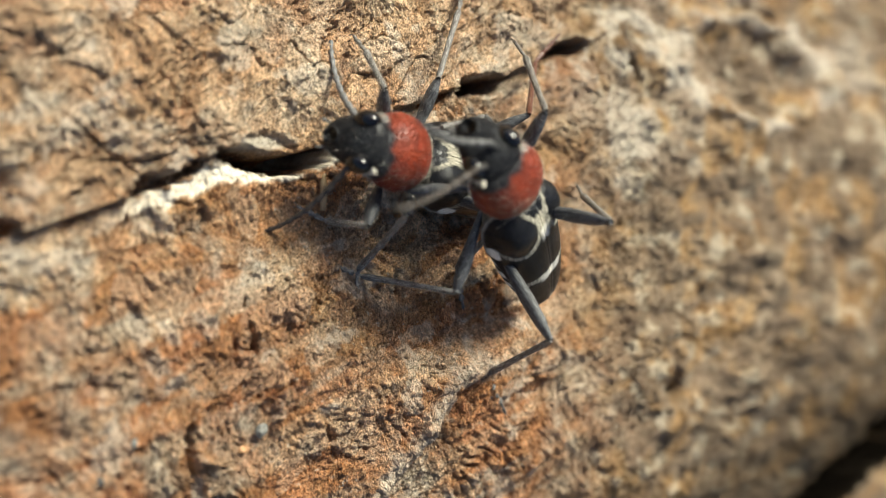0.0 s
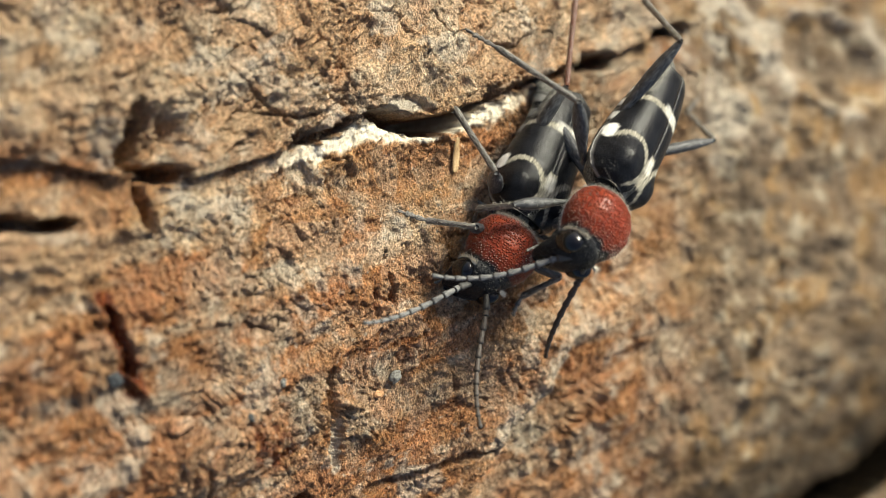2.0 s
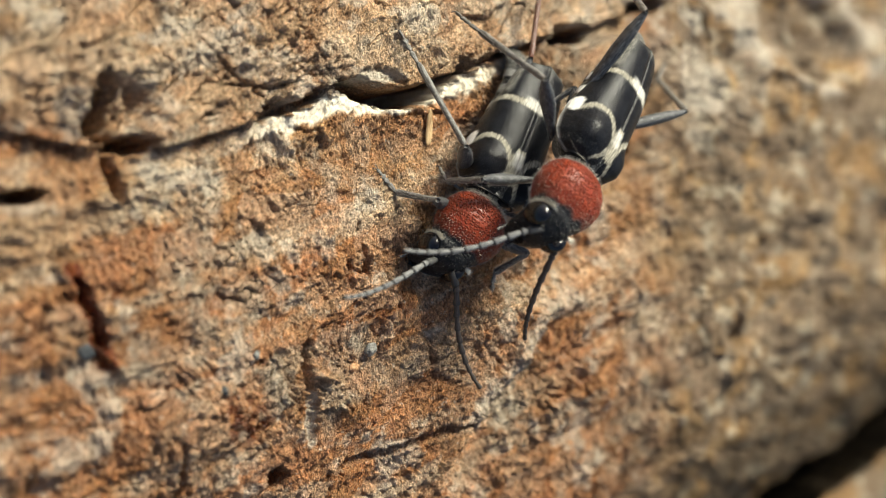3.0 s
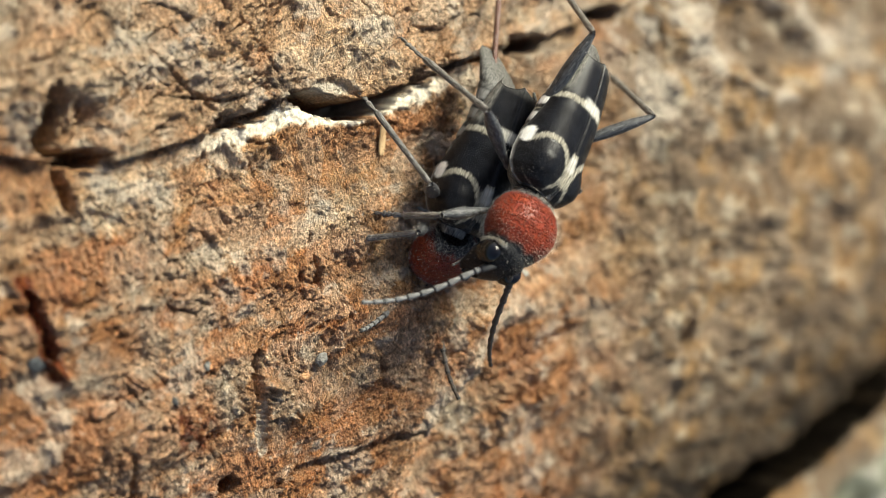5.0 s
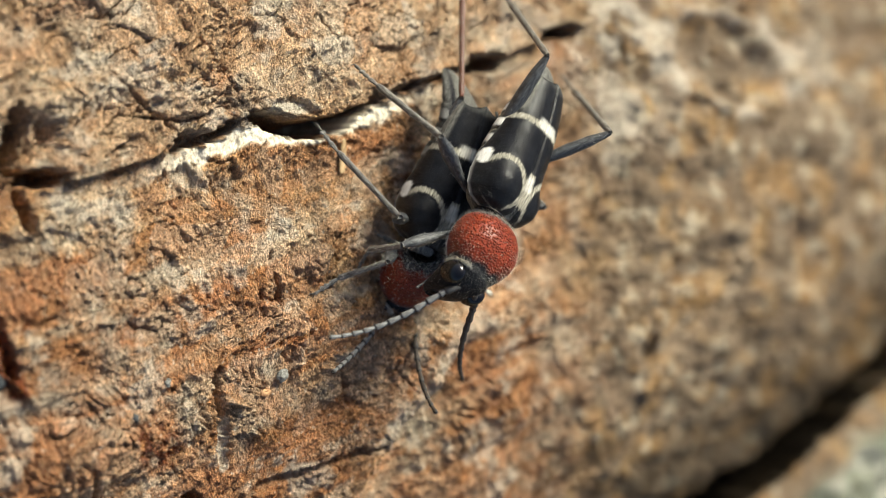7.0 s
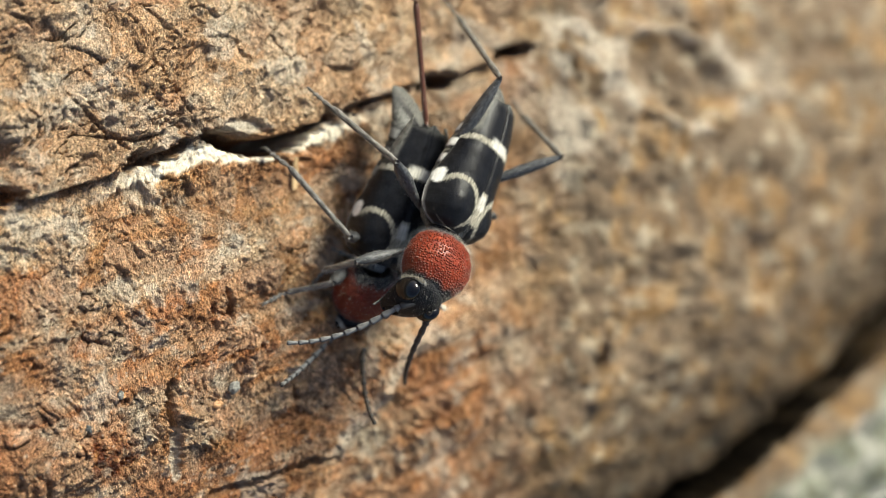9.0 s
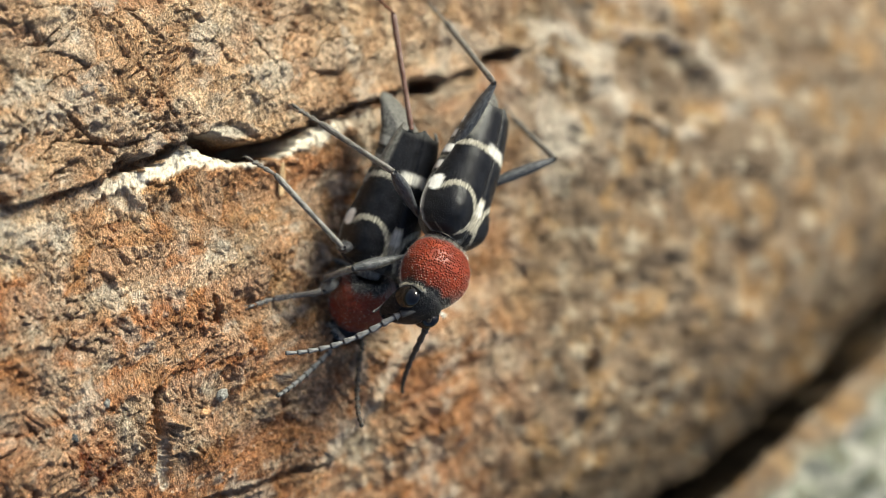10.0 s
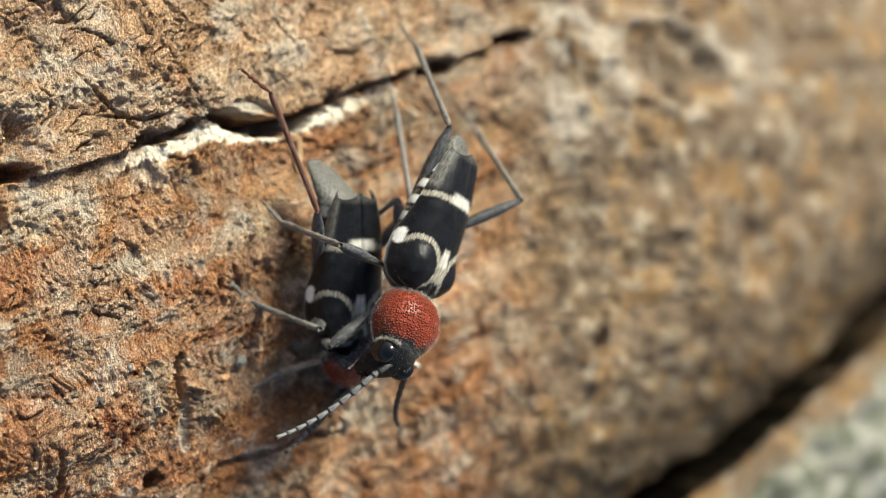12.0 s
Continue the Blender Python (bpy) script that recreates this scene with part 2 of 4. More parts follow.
def scattered(x, y, seed):
    """Cells round scattered points, one to a unit square: how far the nearest cell edge is (about 0 to 1), and two random values of the cell."""
    rng = np.random.RandomState(seed)
    jx, jy, ra, rb = (rng.rand(256, 256) for _ in range(4))
    x0, y0 = np.floor(x).astype(np.int64), np.floor(y).astype(np.int64)
    first, second = np.full(x.shape, 9.0), np.full(x.shape, 9.0)
    one, two = np.zeros(x.shape), np.zeros(x.shape)
    for i in (-1, 0, 1):
        for j in (-1, 0, 1):
            cx, cy = (x0 + i) & 255, (y0 + j) & 255
            d = np.hypot(x0 + i + jx[cx, cy] - x, y0 + j + jy[cx, cy] - y)
            closer = d < first
            second = np.where(closer, first, np.minimum(second, d))
            one, two = np.where(closer, ra[cx, cy], one), np.where(closer, rb[cx, cy], two)
            first = np.where(closer, d, first)
    return second - first, one, two


def near_line(x, y, line):
    """Distance to a line of points, the side (left of its run is positive), and how far along, 0 to 1."""
    best, side, along = np.full(x.shape, 1e9), np.zeros(x.shape), np.zeros(x.shape)
    for k, ((ax, ay), (bx, by)) in enumerate(zip(line, line[1:])):
        dx, dy = bx - ax, by - ay
        t = np.clip(((x - ax) * dx + (y - ay) * dy) / (dx * dx + dy * dy), 0, 1)
        d = np.hypot(x - ax - t * dx, y - ay - t * dy)
        s = dx * (y - ay) - dy * (x - ax)
        closer = d < best
        best, side, along = np.where(closer, d, best), np.where(closer, np.sign(s), side), np.where(closer, (k + t) / (len(line) - 1), along)
    return best, side, along


def mesh_of(name, verts, faces, masks=(), smooth_faces=True):
    """A mesh in metres from millimetres; masks: (attribute name, rows of three values)."""
    me = bpy.data.meshes.new(name)
    me.from_pydata([tuple(c * MM for c in v) for v in verts], [], faces)
    for attribute, rows in masks:
        layer = me.color_attributes.new(attribute, "FLOAT_COLOR", "POINT")
        layer.data.foreach_set("color", np.c_[np.array(rows, float), np.ones(len(rows))].ravel())
    if smooth_faces:
        me.polygons.foreach_set("use_smooth", [True] * len(me.polygons))
    return me


def part(name, me, material, parent, label=""):
    if not me.materials:
        me.materials.append(material)
    ob = new(name, me)
    ob.parent = parent
    if label:
        tagged(ob, label)
    return ob


# ---- the log ----
CREVICES = [  # line, half width, depth
    ([(-32.0, 0.8), (-29.0, 1.2), (-27.3, 1.0), (-25.4, 1.3)], 0.36, 3.5),
    ([(-23.4, 3.6), (-22.1, 3.5), (-20.9, 3.6)], 0.40, 5.0),
    ([(-16.0, 5.0), (-14.9, 5.6), (-13.6, 5.75), (-12.3, 6.6)], 0.34, 1.5),
    ([(-12.0, 7.0), (-9.9, 6.5), (-8.3, 6.35), (-6.4, 6.9), (-5.1, 7.8)], 0.46, 6.0),
    ([(-10.9, 7.25), (-9.4, 7.55), (-8.0, 7.2)], 0.36, 0.55),
    ([(-5.2, 7.9), (-4.3, 8.3), (-2.7, 8.9), (-0.5, 9.6), (1.6, 10.5)], 0.22, 0.7),
    ([(-5.1, 8.1), (-4.3, 8.35)], 0.30, 2.5),
    ([(-2.9, 8.9), (-1.6, 9.3)], 0.22, 1.6),
    ([(1.5, 10.6), (3.2, 10.7), (4.9, 11.1)], 0.46, 5.0),
    ([(7.4, 12.4), (9.2, 13.2), (11.2, 13.5)], 0.38, 4.5),
    ([(4.9, 11.2), (7.4, 12.3)], 0.15, 0.6),
    ([(-22.9, 6.8), (-23.3, 4.9), (-23.5, 3.5)], 0.58, 6.0),
    ([(-23.0, 2.9), (-22.7, 2.2), (-22.2, 0.9)], 0.28, 1.2),
    ([(-13.3, -5.5), (-13.45, -6.6), (-13.35, -7.5), (-13.1, -8.4)], 0.17, 2.6),
    ([(-13.12, -7.9), (-12.95, -9.2), (-12.75, -10.5)], 0.32, 0.45),
    ([(-14.7, -12.3), (-13.8, -12.0)], 0.45, 2.2),
    ([(-10.7, 0.2), (-10.75, -0.3)], 0.12, 0.8),
    ([(-10.55, -0.9), (-10.4, -1.6), (-10.2, -2.5)], 0.15, 1.0),
    ([(-11.4, -1.2), (-11.3, -2.5)], 0.09, 0.5),
    ([(-24.2, -2.6), (-23.7, -4.0), (-23.0, -5.8)], 0.40, 1.1),
    ([(-11.4, -12.3), (-10.2, -11.6), (-8.4, -11.35), (-6.7, -10.9), (-5.2, -10.5), (-3.4, -10.2)], 0.24, 0.6),
    ([(-6.6, -6.1), (-6.1, -7.0)], 0.16, 0.6),
    ([(13.5, 13.4), (15.2, 11.6)], 0.2, 0.7),
    ([(-19.4, -10.2), (-19.0, -12.0), (-19.5, -14)], 0.18, 0.9),
    ([(-18.7, 8.6), (-16.9, 7.0), (-15.6, 5.9)], 0.09, 0.4),
    ([(-14.8, 10.8), (-13.2, 9.0), (-12.6, 8.0)], 0.08, 0.35),
    ([(-17.6, 6.6), (-15.2, 6.4), (-13.9, 6.9)], 0.09, 0.4),
]
MAIN_LINE = [(-60, 6.0), (-27.5, 3.9), (-23.7, 3.3), (-20.6, 3.4), (-15.8, 4.9), (-11.6, 7.1), (-8.6, 6.6), (-5.4, 7.8), (0.0, 10.0), (4.9, 11.2), (11.2, 13.6), (22, 19), (60, 40)]
WHITE_LINE = [(-21.5, 2.5), (-17.9, 3.4), (-15.6, 4.4), (-13.4, 5.2), (-11.8, 6.0), (-9.9, 6.0), (-7.6, 6.2), (-5.6, 6.9), (-3.4, 7.8), (0.0, 9.0)]
LEDGE = [(-5.5, -14), (-3.0, -10.2), (-0.9, -7.6), (0.5, -5.2), (2.9, -4.0), (6.0, -3.6), (9.0, -3.2)]
GAP = [(-36.75, -47.45), (-2.75, -31.45), (11.25, -23.75), (21.75, -19.05), (30.25, -15.45), (41.25, -10.65), (51.25, -6.05), (73.25, 4.75), (143.25, 38.55)]


def log_height(x, y):
    """Height of the bark in millimetres, without its finest fibres."""
    z = 0.55 - np.where(x < 0, 0.0030, 0.0014) * x * x
    z = np.where(np.abs(x) > 60, 0.55 - 0.0014 * 3600 - 0.006 * np.maximum(np.abs(x) - 60, 0) ** 1.75, z)
    z = z - 0.010 * np.maximum(np.abs(y) - 22, 0) ** 1.6
    z = z - 0.0115 * np.clip(y + 3, -19, 0) ** 2 - 0.011 * np.clip(y - 7, 0, 15) ** 2
    z = z + 0.50 * fractal(x * 0.09, y * 0.12, 3, 3)
    d, side, _ = near_line(x, y, MAIN_LINE)
    reach = np.exp(-d / 4.0) * smooth(16, 9, x)
    z = z + np.where(side > 0, 0.65, -0.15) * reach
    d, side, along = near_line(x, y, LEDGE)
    z = z + np.where(side > 0, 0.9, -1.3) * smooth(0.0, 0.6, d) * np.exp(-d / 3.0) * smooth(0.0, 0.12, along) * smooth(0.72, 0.45, along)
    right = smooth(7, 17, x)
    z = z + right * (0.62 * fractal(x * 0.22, y * 0.30, 21, 3) + 0.30 * np.abs(fractal(x * 0.55, y * 0.6, 25, 3)))
    ring = np.hypot((x - 24.5) / 6.6, (y - 12.6) / 2.9) + 0.26 * fractal(x * 0.22, y * 0.3, 31, 3)
    z = z - 0.75 * smooth(1.1, 0.45, ring) + 0.5 * np.exp(-(((ring - 1.15) / 0.2) ** 2))
    z = z - 1.6 * smooth(1.0, 0.5, np.hypot((x - 17.0) / 1.1, (y + 6.1) / 1.3))
    z = z - 1.3 * smooth(1.15, 0.3, np.hypot((x + 22.1) / 1.5, (y - 5.0) / 1.7))
    d, side, _ = near_line(x, y, GAP)
    d = d + 0.5 * fractal(x * 0.12, y * 0.12, 41, 3)
    run = np.where(side > 0, d, -d)
    z = z - 3.3 * np.clip((20 - run) / 20, 0, 1.03) ** 2.2 * smooth(-1.2, -0.6, run)
    z = z + np.where(run < -0.5, 2.4 * smooth(-1.4, -4.0, run) - 1.2, 0.0)
    z = z - 165.0 * np.maximum(smooth(95, 128, np.abs(x)), smooth(62, 88, np.abs(y)))
    z = z - 30.0 * smooth(-0.2, -0.6, run) * smooth(-1.7, -1.4, run)
    return z


def log_detail(x, y, z):
    """Flakes, splits, crumbs and fibres on top of the broad form; also the tones of crumbs, scales and grit."""
    wob = 0.16 * fractal(x * 0.9, y * 0.9, 51, 3)
    left = smooth(22, 9, x)
    wx, wy = x + 0.9 * fractal(x * 0.25, y * 0.25, 55, 3), y + 0.9 * fractal(x * 0.25, y * 0.25, 58, 3)
    m, side, _ = near_line(x, y, MAIN_LINE)
    over = np.where(side > 0, smooth(0.0, 1.2, m), 0.0)
    # layered flakes with torn edges
    stack = 2.6 * fractal(wx * 0.16 + 0.05 * wy, wy * 0.20 - 0.06 * wx, 61, 5, 0.52)
    level = np.floor(stack)
    z = z + 0.14 * (level + smooth(0.55, 1.0, stack - level)) * (0.3 + 0.7 * left)
    scale = 3.0 * fractal(wx * 0.55 + 0.1 * wy, wy * 0.42, 65, 4, 0.55)
    level = np.floor(scale)
    z = z + 0.075 * (level + smooth(0.5, 1.0, scale - level))
    # long low ridges that follow the log
    la, lb = 0.93 * x + 0.36 * y, -0.36 * x + 0.93 * y
    lay = fractal(la * 0.045, lb * 0.34 + 0.25 * wob, 201, 4, 0.55)
    z = z + 0.36 * lay * left
    lip = 1 - np.abs(fractal(la * 0.06, lb * 0.22 + 0.2 * wob, 207, 3, 0.5))
    z = z - 0.11 * smooth(0.94, 1.0, lip) * left * smooth(0.05, 0.5, fractal(x * 0.2, y * 0.25, 209, 2))
    # scales parted by thin slanting cracks, clearest on the upper plate
    edge, plate_tone, _ = scattered(0.34 * wx + 0.30 * wy + 0.5 * wob, -0.52 * wx + 0.60 * wy + 0.5 * wob, 301)
    torn = smooth(-0.2, 0.35, fractal(x * 0.3, y * 0.3, 303, 2))
    z = z + (0.26 * (plate_tone - 0.5) * smooth(0, 0.12, edge) - 0.34 * torn * smooth(0.06, 0.0, edge)) * (0.25 + 0.75 * over)
    # short upright splits and fibres
    rag = smooth(-0.35, 0.45, fractal(x * 0.10, y * 0.12, 81, 2))
    split = 1 - np.abs(fractal(x * 0.75 + 0.10 * y + 0.25 * wob, y * 0.10, 91, 3, 0.55))
    z = z - 0.32 * smooth(0.95, 1.0, split) * (0.2 + 0.8 * rag) * smooth(0.1, 0.4, fractal(x * 0.4, y * 0.16, 94, 2))
    fib = 1 - np.abs(fractal(wx * 2.2 + 0.2 * wy, wy * 0.75, 71, 3, 0.6))
    z = z + 0.25 * (np.maximum(fib, 0.42) - 0.7) * (0.25 + 0.75 * rag)
    # crumbs: upright splinters below the long crack, rounder ones above it
    tall, tall_tone, _ = scattered(wx * 2.7 + 0.5 * wob, wy * 1.25 + 0.4 * wob, 311)
    round_, round_tone, _ = scattered(wx * 2.5 - 0.5 * wy, wy * 1.4 + 0.5 * wob, 313)
    crumb_edge, crumb_tone = np.where(over > 0.5, round_, tall), np.where(over > 0.5, round_tone, tall_tone)
    rough = 0.3 + 0.9 * smooth(-0.35, 0.35, fractal(la * 0.12, lb * 0.28, 315, 3))
    z = z + rough * (0.24 * crumb_tone**2 * smooth(0, 0.14, crumb_edge) + 0.09 * smooth(0, 0.3, crumb_edge) - 0.20 * smooth(0.07, 0.0, crumb_edge) * smooth(0.0, 0.4, fractal(x * 0.8, y * 0.5, 323, 2)))
    grit_edge, grit_tone, _ = scattered(wx * 6.4, wy * 3.6, 317)
    z = z + 0.23 * (0.45 + 0.55 * smooth(-0.3, 0.3, fractal(x * 0.22, y * 0.3, 319, 3))) * grit_tone**2.5 * smooth(0, 0.2, grit_edge) + 0.04 * smooth(0, 0.35, grit_edge)
    ragged = wob + 0.10 * fractal(x * 3.2, y * 3.2, 321, 2)
    for line, half, depth in CREVICES:
        d, side, along = near_line(x, y, line)
        taper = np.minimum(1, 5 * np.minimum(along, 1 - along) + 0.25)
        e = d + ragged * 0.9 * min(1.0, half / 0.3)
        z = z - depth * smooth(half * 1.25, half * 0.5, e / np.maximum(taper, 0.05)) * smooth(0.0, 0.3, taper)
    # a strand of resin beside its trough
    d, _, _ = near_line(x, y, [(-24.9, -2.0), (-24.1, -3.6), (-23.3, -5.6), (-22.4, -6.5)])
    z = z + 0.5 * smooth(0.30, 0.05, d + 0.4 * wob)
    return z, crumb_tone, plate_tone, grit_tone


def blob(x, y, cx, cy, rx, ry, seed):
    r = np.hypot((x - cx) / rx, (y - cy) / ry) + 0.35 * fractal(x * 0.5, y * 0.4, seed, 3)
    return smooth(1.15, 0.45, r)


def log_stains_and_shade(x, y):
    """Where the bark is bleached, rusty, ashen, mossy, resinous or pale, and where the gap's shade is painted."""
    jag = 0.30 * fractal(x * 1.1, y * 1.1, 101, 3)
    d, side, along = near_line(x, y, WHITE_LINE)
    run = 0.5 + 0.5 * fractal(x * 0.35, y * 0.35, 105, 2)
    white = smooth(0.62, 0.26, d + jag) * smooth(0.1, 0.35, run + 0.35 * np.exp(-(((x + 13) / 4.0) ** 2)) + 0.3 * np.exp(-(((x + 4.5) / 1.5) ** 2))) * (0.2 + 0.8 * smooth(-18.5, -13.5, x)) * (1 - 0.5 * smooth(-4, -1, x))
    rust = np.maximum.reduce([blob(x, y, -16.2, -9.0, 2.2, 2.4, 111) * 1.3, blob(x, y, -10.5, -3.0, 4.5, 3.5, 113), blob(x, y, 6.5, -6.0, 4.6, 1.9, 115),
                              blob(x, y, -20, -2.5, 3.5, 2.0, 117), blob(x, y, 9.5, 11.0, 2.5, 2.0, 119), blob(x, y, -2.0, -6.5, 4, 2.5, 121)])
    rust = np.clip(rust + 0.85 * smooth(0.0, 0.5, fractal(x * 0.14, y * 0.16, 123, 3)) * smooth(24, 8, x), 0, 1)
    grey = np.clip(smooth(8, 18, x) * 0.5 + 0.8 * np.maximum.reduce([blob(x, y, -18.2, -3.8, 1.8, 1.3, 131), blob(x, y, -16.6, -11.0, 1.9, 1.5, 133), blob(x, y, -12.1, -8.2, 1.0, 2.3, 135), blob(x, y, -14.4, -7.6, 1.0, 2.4, 136), blob(x, y, 0.2, -10.5, 3.0, 2.0, 137)])
                   + 0.8 * smooth(0.15, 0.6, fractal(x * 0.18, y * 0.22, 139, 3)), 0, 1)
    la, lb = 0.93 * x + 0.36 * y, -0.36 * x + 0.93 * y
    streak = fractal(la * 0.05, lb * 0.42 + 0.2 * jag, 211, 4, 0.6)
    ash = fractal(la * 0.07, lb * 0.5 + 0.3 * jag, 401, 4, 0.6)
    grey = np.clip(grey + 0.8 * smooth(0.12, 0.5, ash) * smooth(22, 12, x), 0, 1)
    m, ms, _ = near_line(x, y, MAIN_LINE)
    upper_plate = np.where(ms > 0, smooth(0.0, 0.8, m), 0.0) * smooth(16, 8, x)
    rust = np.clip(rust + 0.75 * smooth(0.05, -0.5, streak) * smooth(20, 10, x) * (0.45 + 0.55 * smooth(5, -2, y)), 0, 1)
    rust = np.clip(rust + 0.9 * smooth(-1, -8, y) * smooth(18, 10, x), 0, 1)
    rust = np.clip(rust + 0.8 * smooth(0.25, 0.6, fractal(x * 0.20, y * 0.28, 241, 3)) * smooth(10, 18, x), 0, 1)
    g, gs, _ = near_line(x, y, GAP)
    # shade painted into the gap, thinning out up the near bank
    gap_shade = np.where(gs > 0, smooth(0.4, -0.2, g + 0.5 * fractal(x * 0.12, y * 0.12, 41, 3)), smooth(2.1, 1.8, g + 0.5 * fractal(x * 0.12, y * 0.12, 41, 3)))
    bank_shade = np.where(gs > 0, smooth(13, 1.0, g + 2.0 * fractal(x * 0.15, y * 0.15, 231, 3)), 0.0)
    gap_shade = np.maximum(gap_shade, 0.6 * bank_shade)
    moss = np.where(gs > 0, 0.0, smooth(2.8, 4.4, g + 0.9 * fractal(x * 0.2, y * 0.2, 141, 3)))
    r, _, _ = near_line(x, y, [(-24.3, -2.2), (-23.7, -4.0), (-22.9, -6.2)])
    resin = np.maximum(smooth(0.62, 0.30, r + 0.3 * jag), 0.95 * blob(x, y, -16.3, -9.2, 1.5, 1.6, 181) * smooth(-0.25, 0.25, fractal(x * 1.6, y * 1.6, 183, 2)))
    ring = np.hypot((x - 24.5) / 6.6, (y - 12.6) / 2.9) + 0.26 * fractal(x * 0.22, y * 0.3, 31, 3)
    pale = np.exp(-(((ring - 1.12) / 0.17) ** 2)) * smooth(8.0, 12.5, y + 0.1 * x)
    pale = np.maximum.reduce([pale, 0.9 * blob(x, y, 13.4, 8.6, 2.8, 3.4, 151), 0.5 * blob(x, y, 10.4, 10.4, 2.6, 1.8, 152), blob(x, y, 13.5, 13.5, 5.0, 4.0, 157) * smooth(-0.25, 0.3, fractal(x * 0.45, y * 0.5, 243, 3)), 0.8 * blob(x, y, 34.0, 13.5, 5.5, 3.0, 159), 0.6 * blob(x, y, 20.0, 17.5, 9.0, 2.6, 161), 0.45 * blob(x, y, 17.0, 9.0, 4.5, 3.0, 163), 0.5 * smooth(0.9, 0.3, near_line(x, y, [(px - 0.45, py + 0.45) for px, py in LEDGE[1:5]])[0] + 1.3 * jag), blob(x, y, -9.4, 7.45, 1.5, 0.45, 153), 0.85 * smooth(0.34, 0.2, near_line(x, y, [(-13.1, -8.2), (-12.95, -9.2), (-12.75, -10.5)])[0])])
    pale = np.maximum(pale, 0.5 * smooth(0.32, 0.65, fractal(x * 0.32, y * 0.32, 171, 4, 0.6)) * smooth(16, 8, x))
    return np.stack([white, rust, grey], -1), np.stack([moss, resin, np.clip(pale, 0, 1)], -1), np.stack([gap_shade, np.clip(upper_plate * 0.75 + 0.7 * smooth(0.1, 0.6, streak) * smooth(16, 8, x), 0, 1), smooth(6, 15, x)], -1)


def spaced(low, high, step, outer, grow=1.18):
    core = np.arange(low, high + step / 2, step)
    head, tail, gap = [], [], step
    while (tail[-1] if tail else high) < outer:
        gap = min(gap * grow, 6.0)
        tail.append((tail[-1] if tail else high) + gap)
        head.append((head[-1] if head else low) - gap)
    return np.r_[head[::-1], core, tail]


def build_log():
    xs = spaced(-28.0, 13.0, 0.064, 130.0, 1.016)
    ys = spaced(-16.0, 16.5, 0.068, 90.0, 1.03)
    gx, gy = np.meshgrid(xs, ys)
    flat_x, flat_y = gx.ravel(), gy.ravel()
    base = log_height(flat_x, flat_y)
    z, *tones = log_detail(flat_x, flat_y, base)
    relief = z - base
    stains = log_stains_and_shade(flat_x, flat_y)
    fungus = stains[0][:, 0]
    z = base + relief * np.where(relief > -0.6, 1 - 0.6 * fungus, 1.0) + 0.12 * fungus
    w, h = len(xs), len(ys)
    me = bpy.data.meshes.new("log")
    me.vertices.add(w * h)
    me.vertices.foreach_set("co", (np.stack([flat_x, flat_y, z], -1) * MM).ravel())
    idx = np.arange(w * h).reshape(h, w)
    quads = np.stack([idx[:-1, :-1], idx[:-1, 1:], idx[1:, 1:], idx[1:, :-1]], -1).reshape(-1, 4)
    me.loops.add(quads.size)
    me.loops.foreach_set("vertex_index", quads.ravel())
    me.polygons.add(len(quads))
    me.polygons.foreach_set("loop_start", np.arange(len(quads)) * 4)
    me.polygons.foreach_set("use_smooth", np.ones(len(quads), bool))
    me.update(calc_edges=True)
    for name, rows in zip(("stains", "stains_b", "shade_plate_far", "tones"), (*stains, np.stack(tones, -1))):
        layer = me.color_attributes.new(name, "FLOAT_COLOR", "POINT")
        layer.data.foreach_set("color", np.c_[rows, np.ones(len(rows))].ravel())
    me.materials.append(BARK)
    return tagged(new("log", me), "weathered rust-brown rotten log with cracked flaking bark", "log", kind="structure")


build_log()
me = mesh_of("ground", [(-5e5, -5e5, -160), (5e5, -5e5, -160), (5e5, 5e5, -160), (-5e5, 5e5, -160)], [(0, 1, 2, 3)])
me.materials.append(GROUND)
tagged(new("ground", me), "dark forest floor of leaf litter under the log", "ground", kind="structure")


# ---- small things lodged in the bark ----
def pebble(label, x, y, size, flat, seed, material):
    """A worn grain: a knobbly ball, sunk a little into the bark."""
    bm = bmesh.new()
    bmesh.ops.create_icosphere(bm, subdivisions=3, radius=1.0)
    rng = np.random.RandomState(seed)
    shift = Vector(rng.rand(3) * 20)
    for v in bm.verts:
        v.co *= 1 + 0.35 * noise.noise(v.co * 1.3 + shift) + 0.12 * noise.noise(v.co * 4 + shift)
        v.co = Vector((v.co.x * size, v.co.y * size * 0.75, v.co.z * size * flat)) * MM
    me = bpy.data.meshes.new("grit")
    bm.to_mesh(me)
    bm.free()
    me.materials.append(material)
    ob = tagged(new("grit", me), label, "grit", "grains of grit in the bark")
    ob.matrix_world = pose(x * MM, y * MM, (bark_at(x, y) + 0.05 * size * flat) * MM, 0, 0, 40 * seed)


def bark_at(x, y):
    a, b = np.array([float(x)]), np.array([float(y)])
    return float(log_detail(a, b, log_height(a, b))[0][0])


def grit_material(name, low, high):
    n = Nodes(name)
    at = n.coords()
    return n.done(n.ramp(n.noise(at, 3.0, 5, 0.7), [(0.3, low), (0.7, high)]), 0.45, n.bump(n.noise(at, 6.0, 4, 0.7), 0.00012))


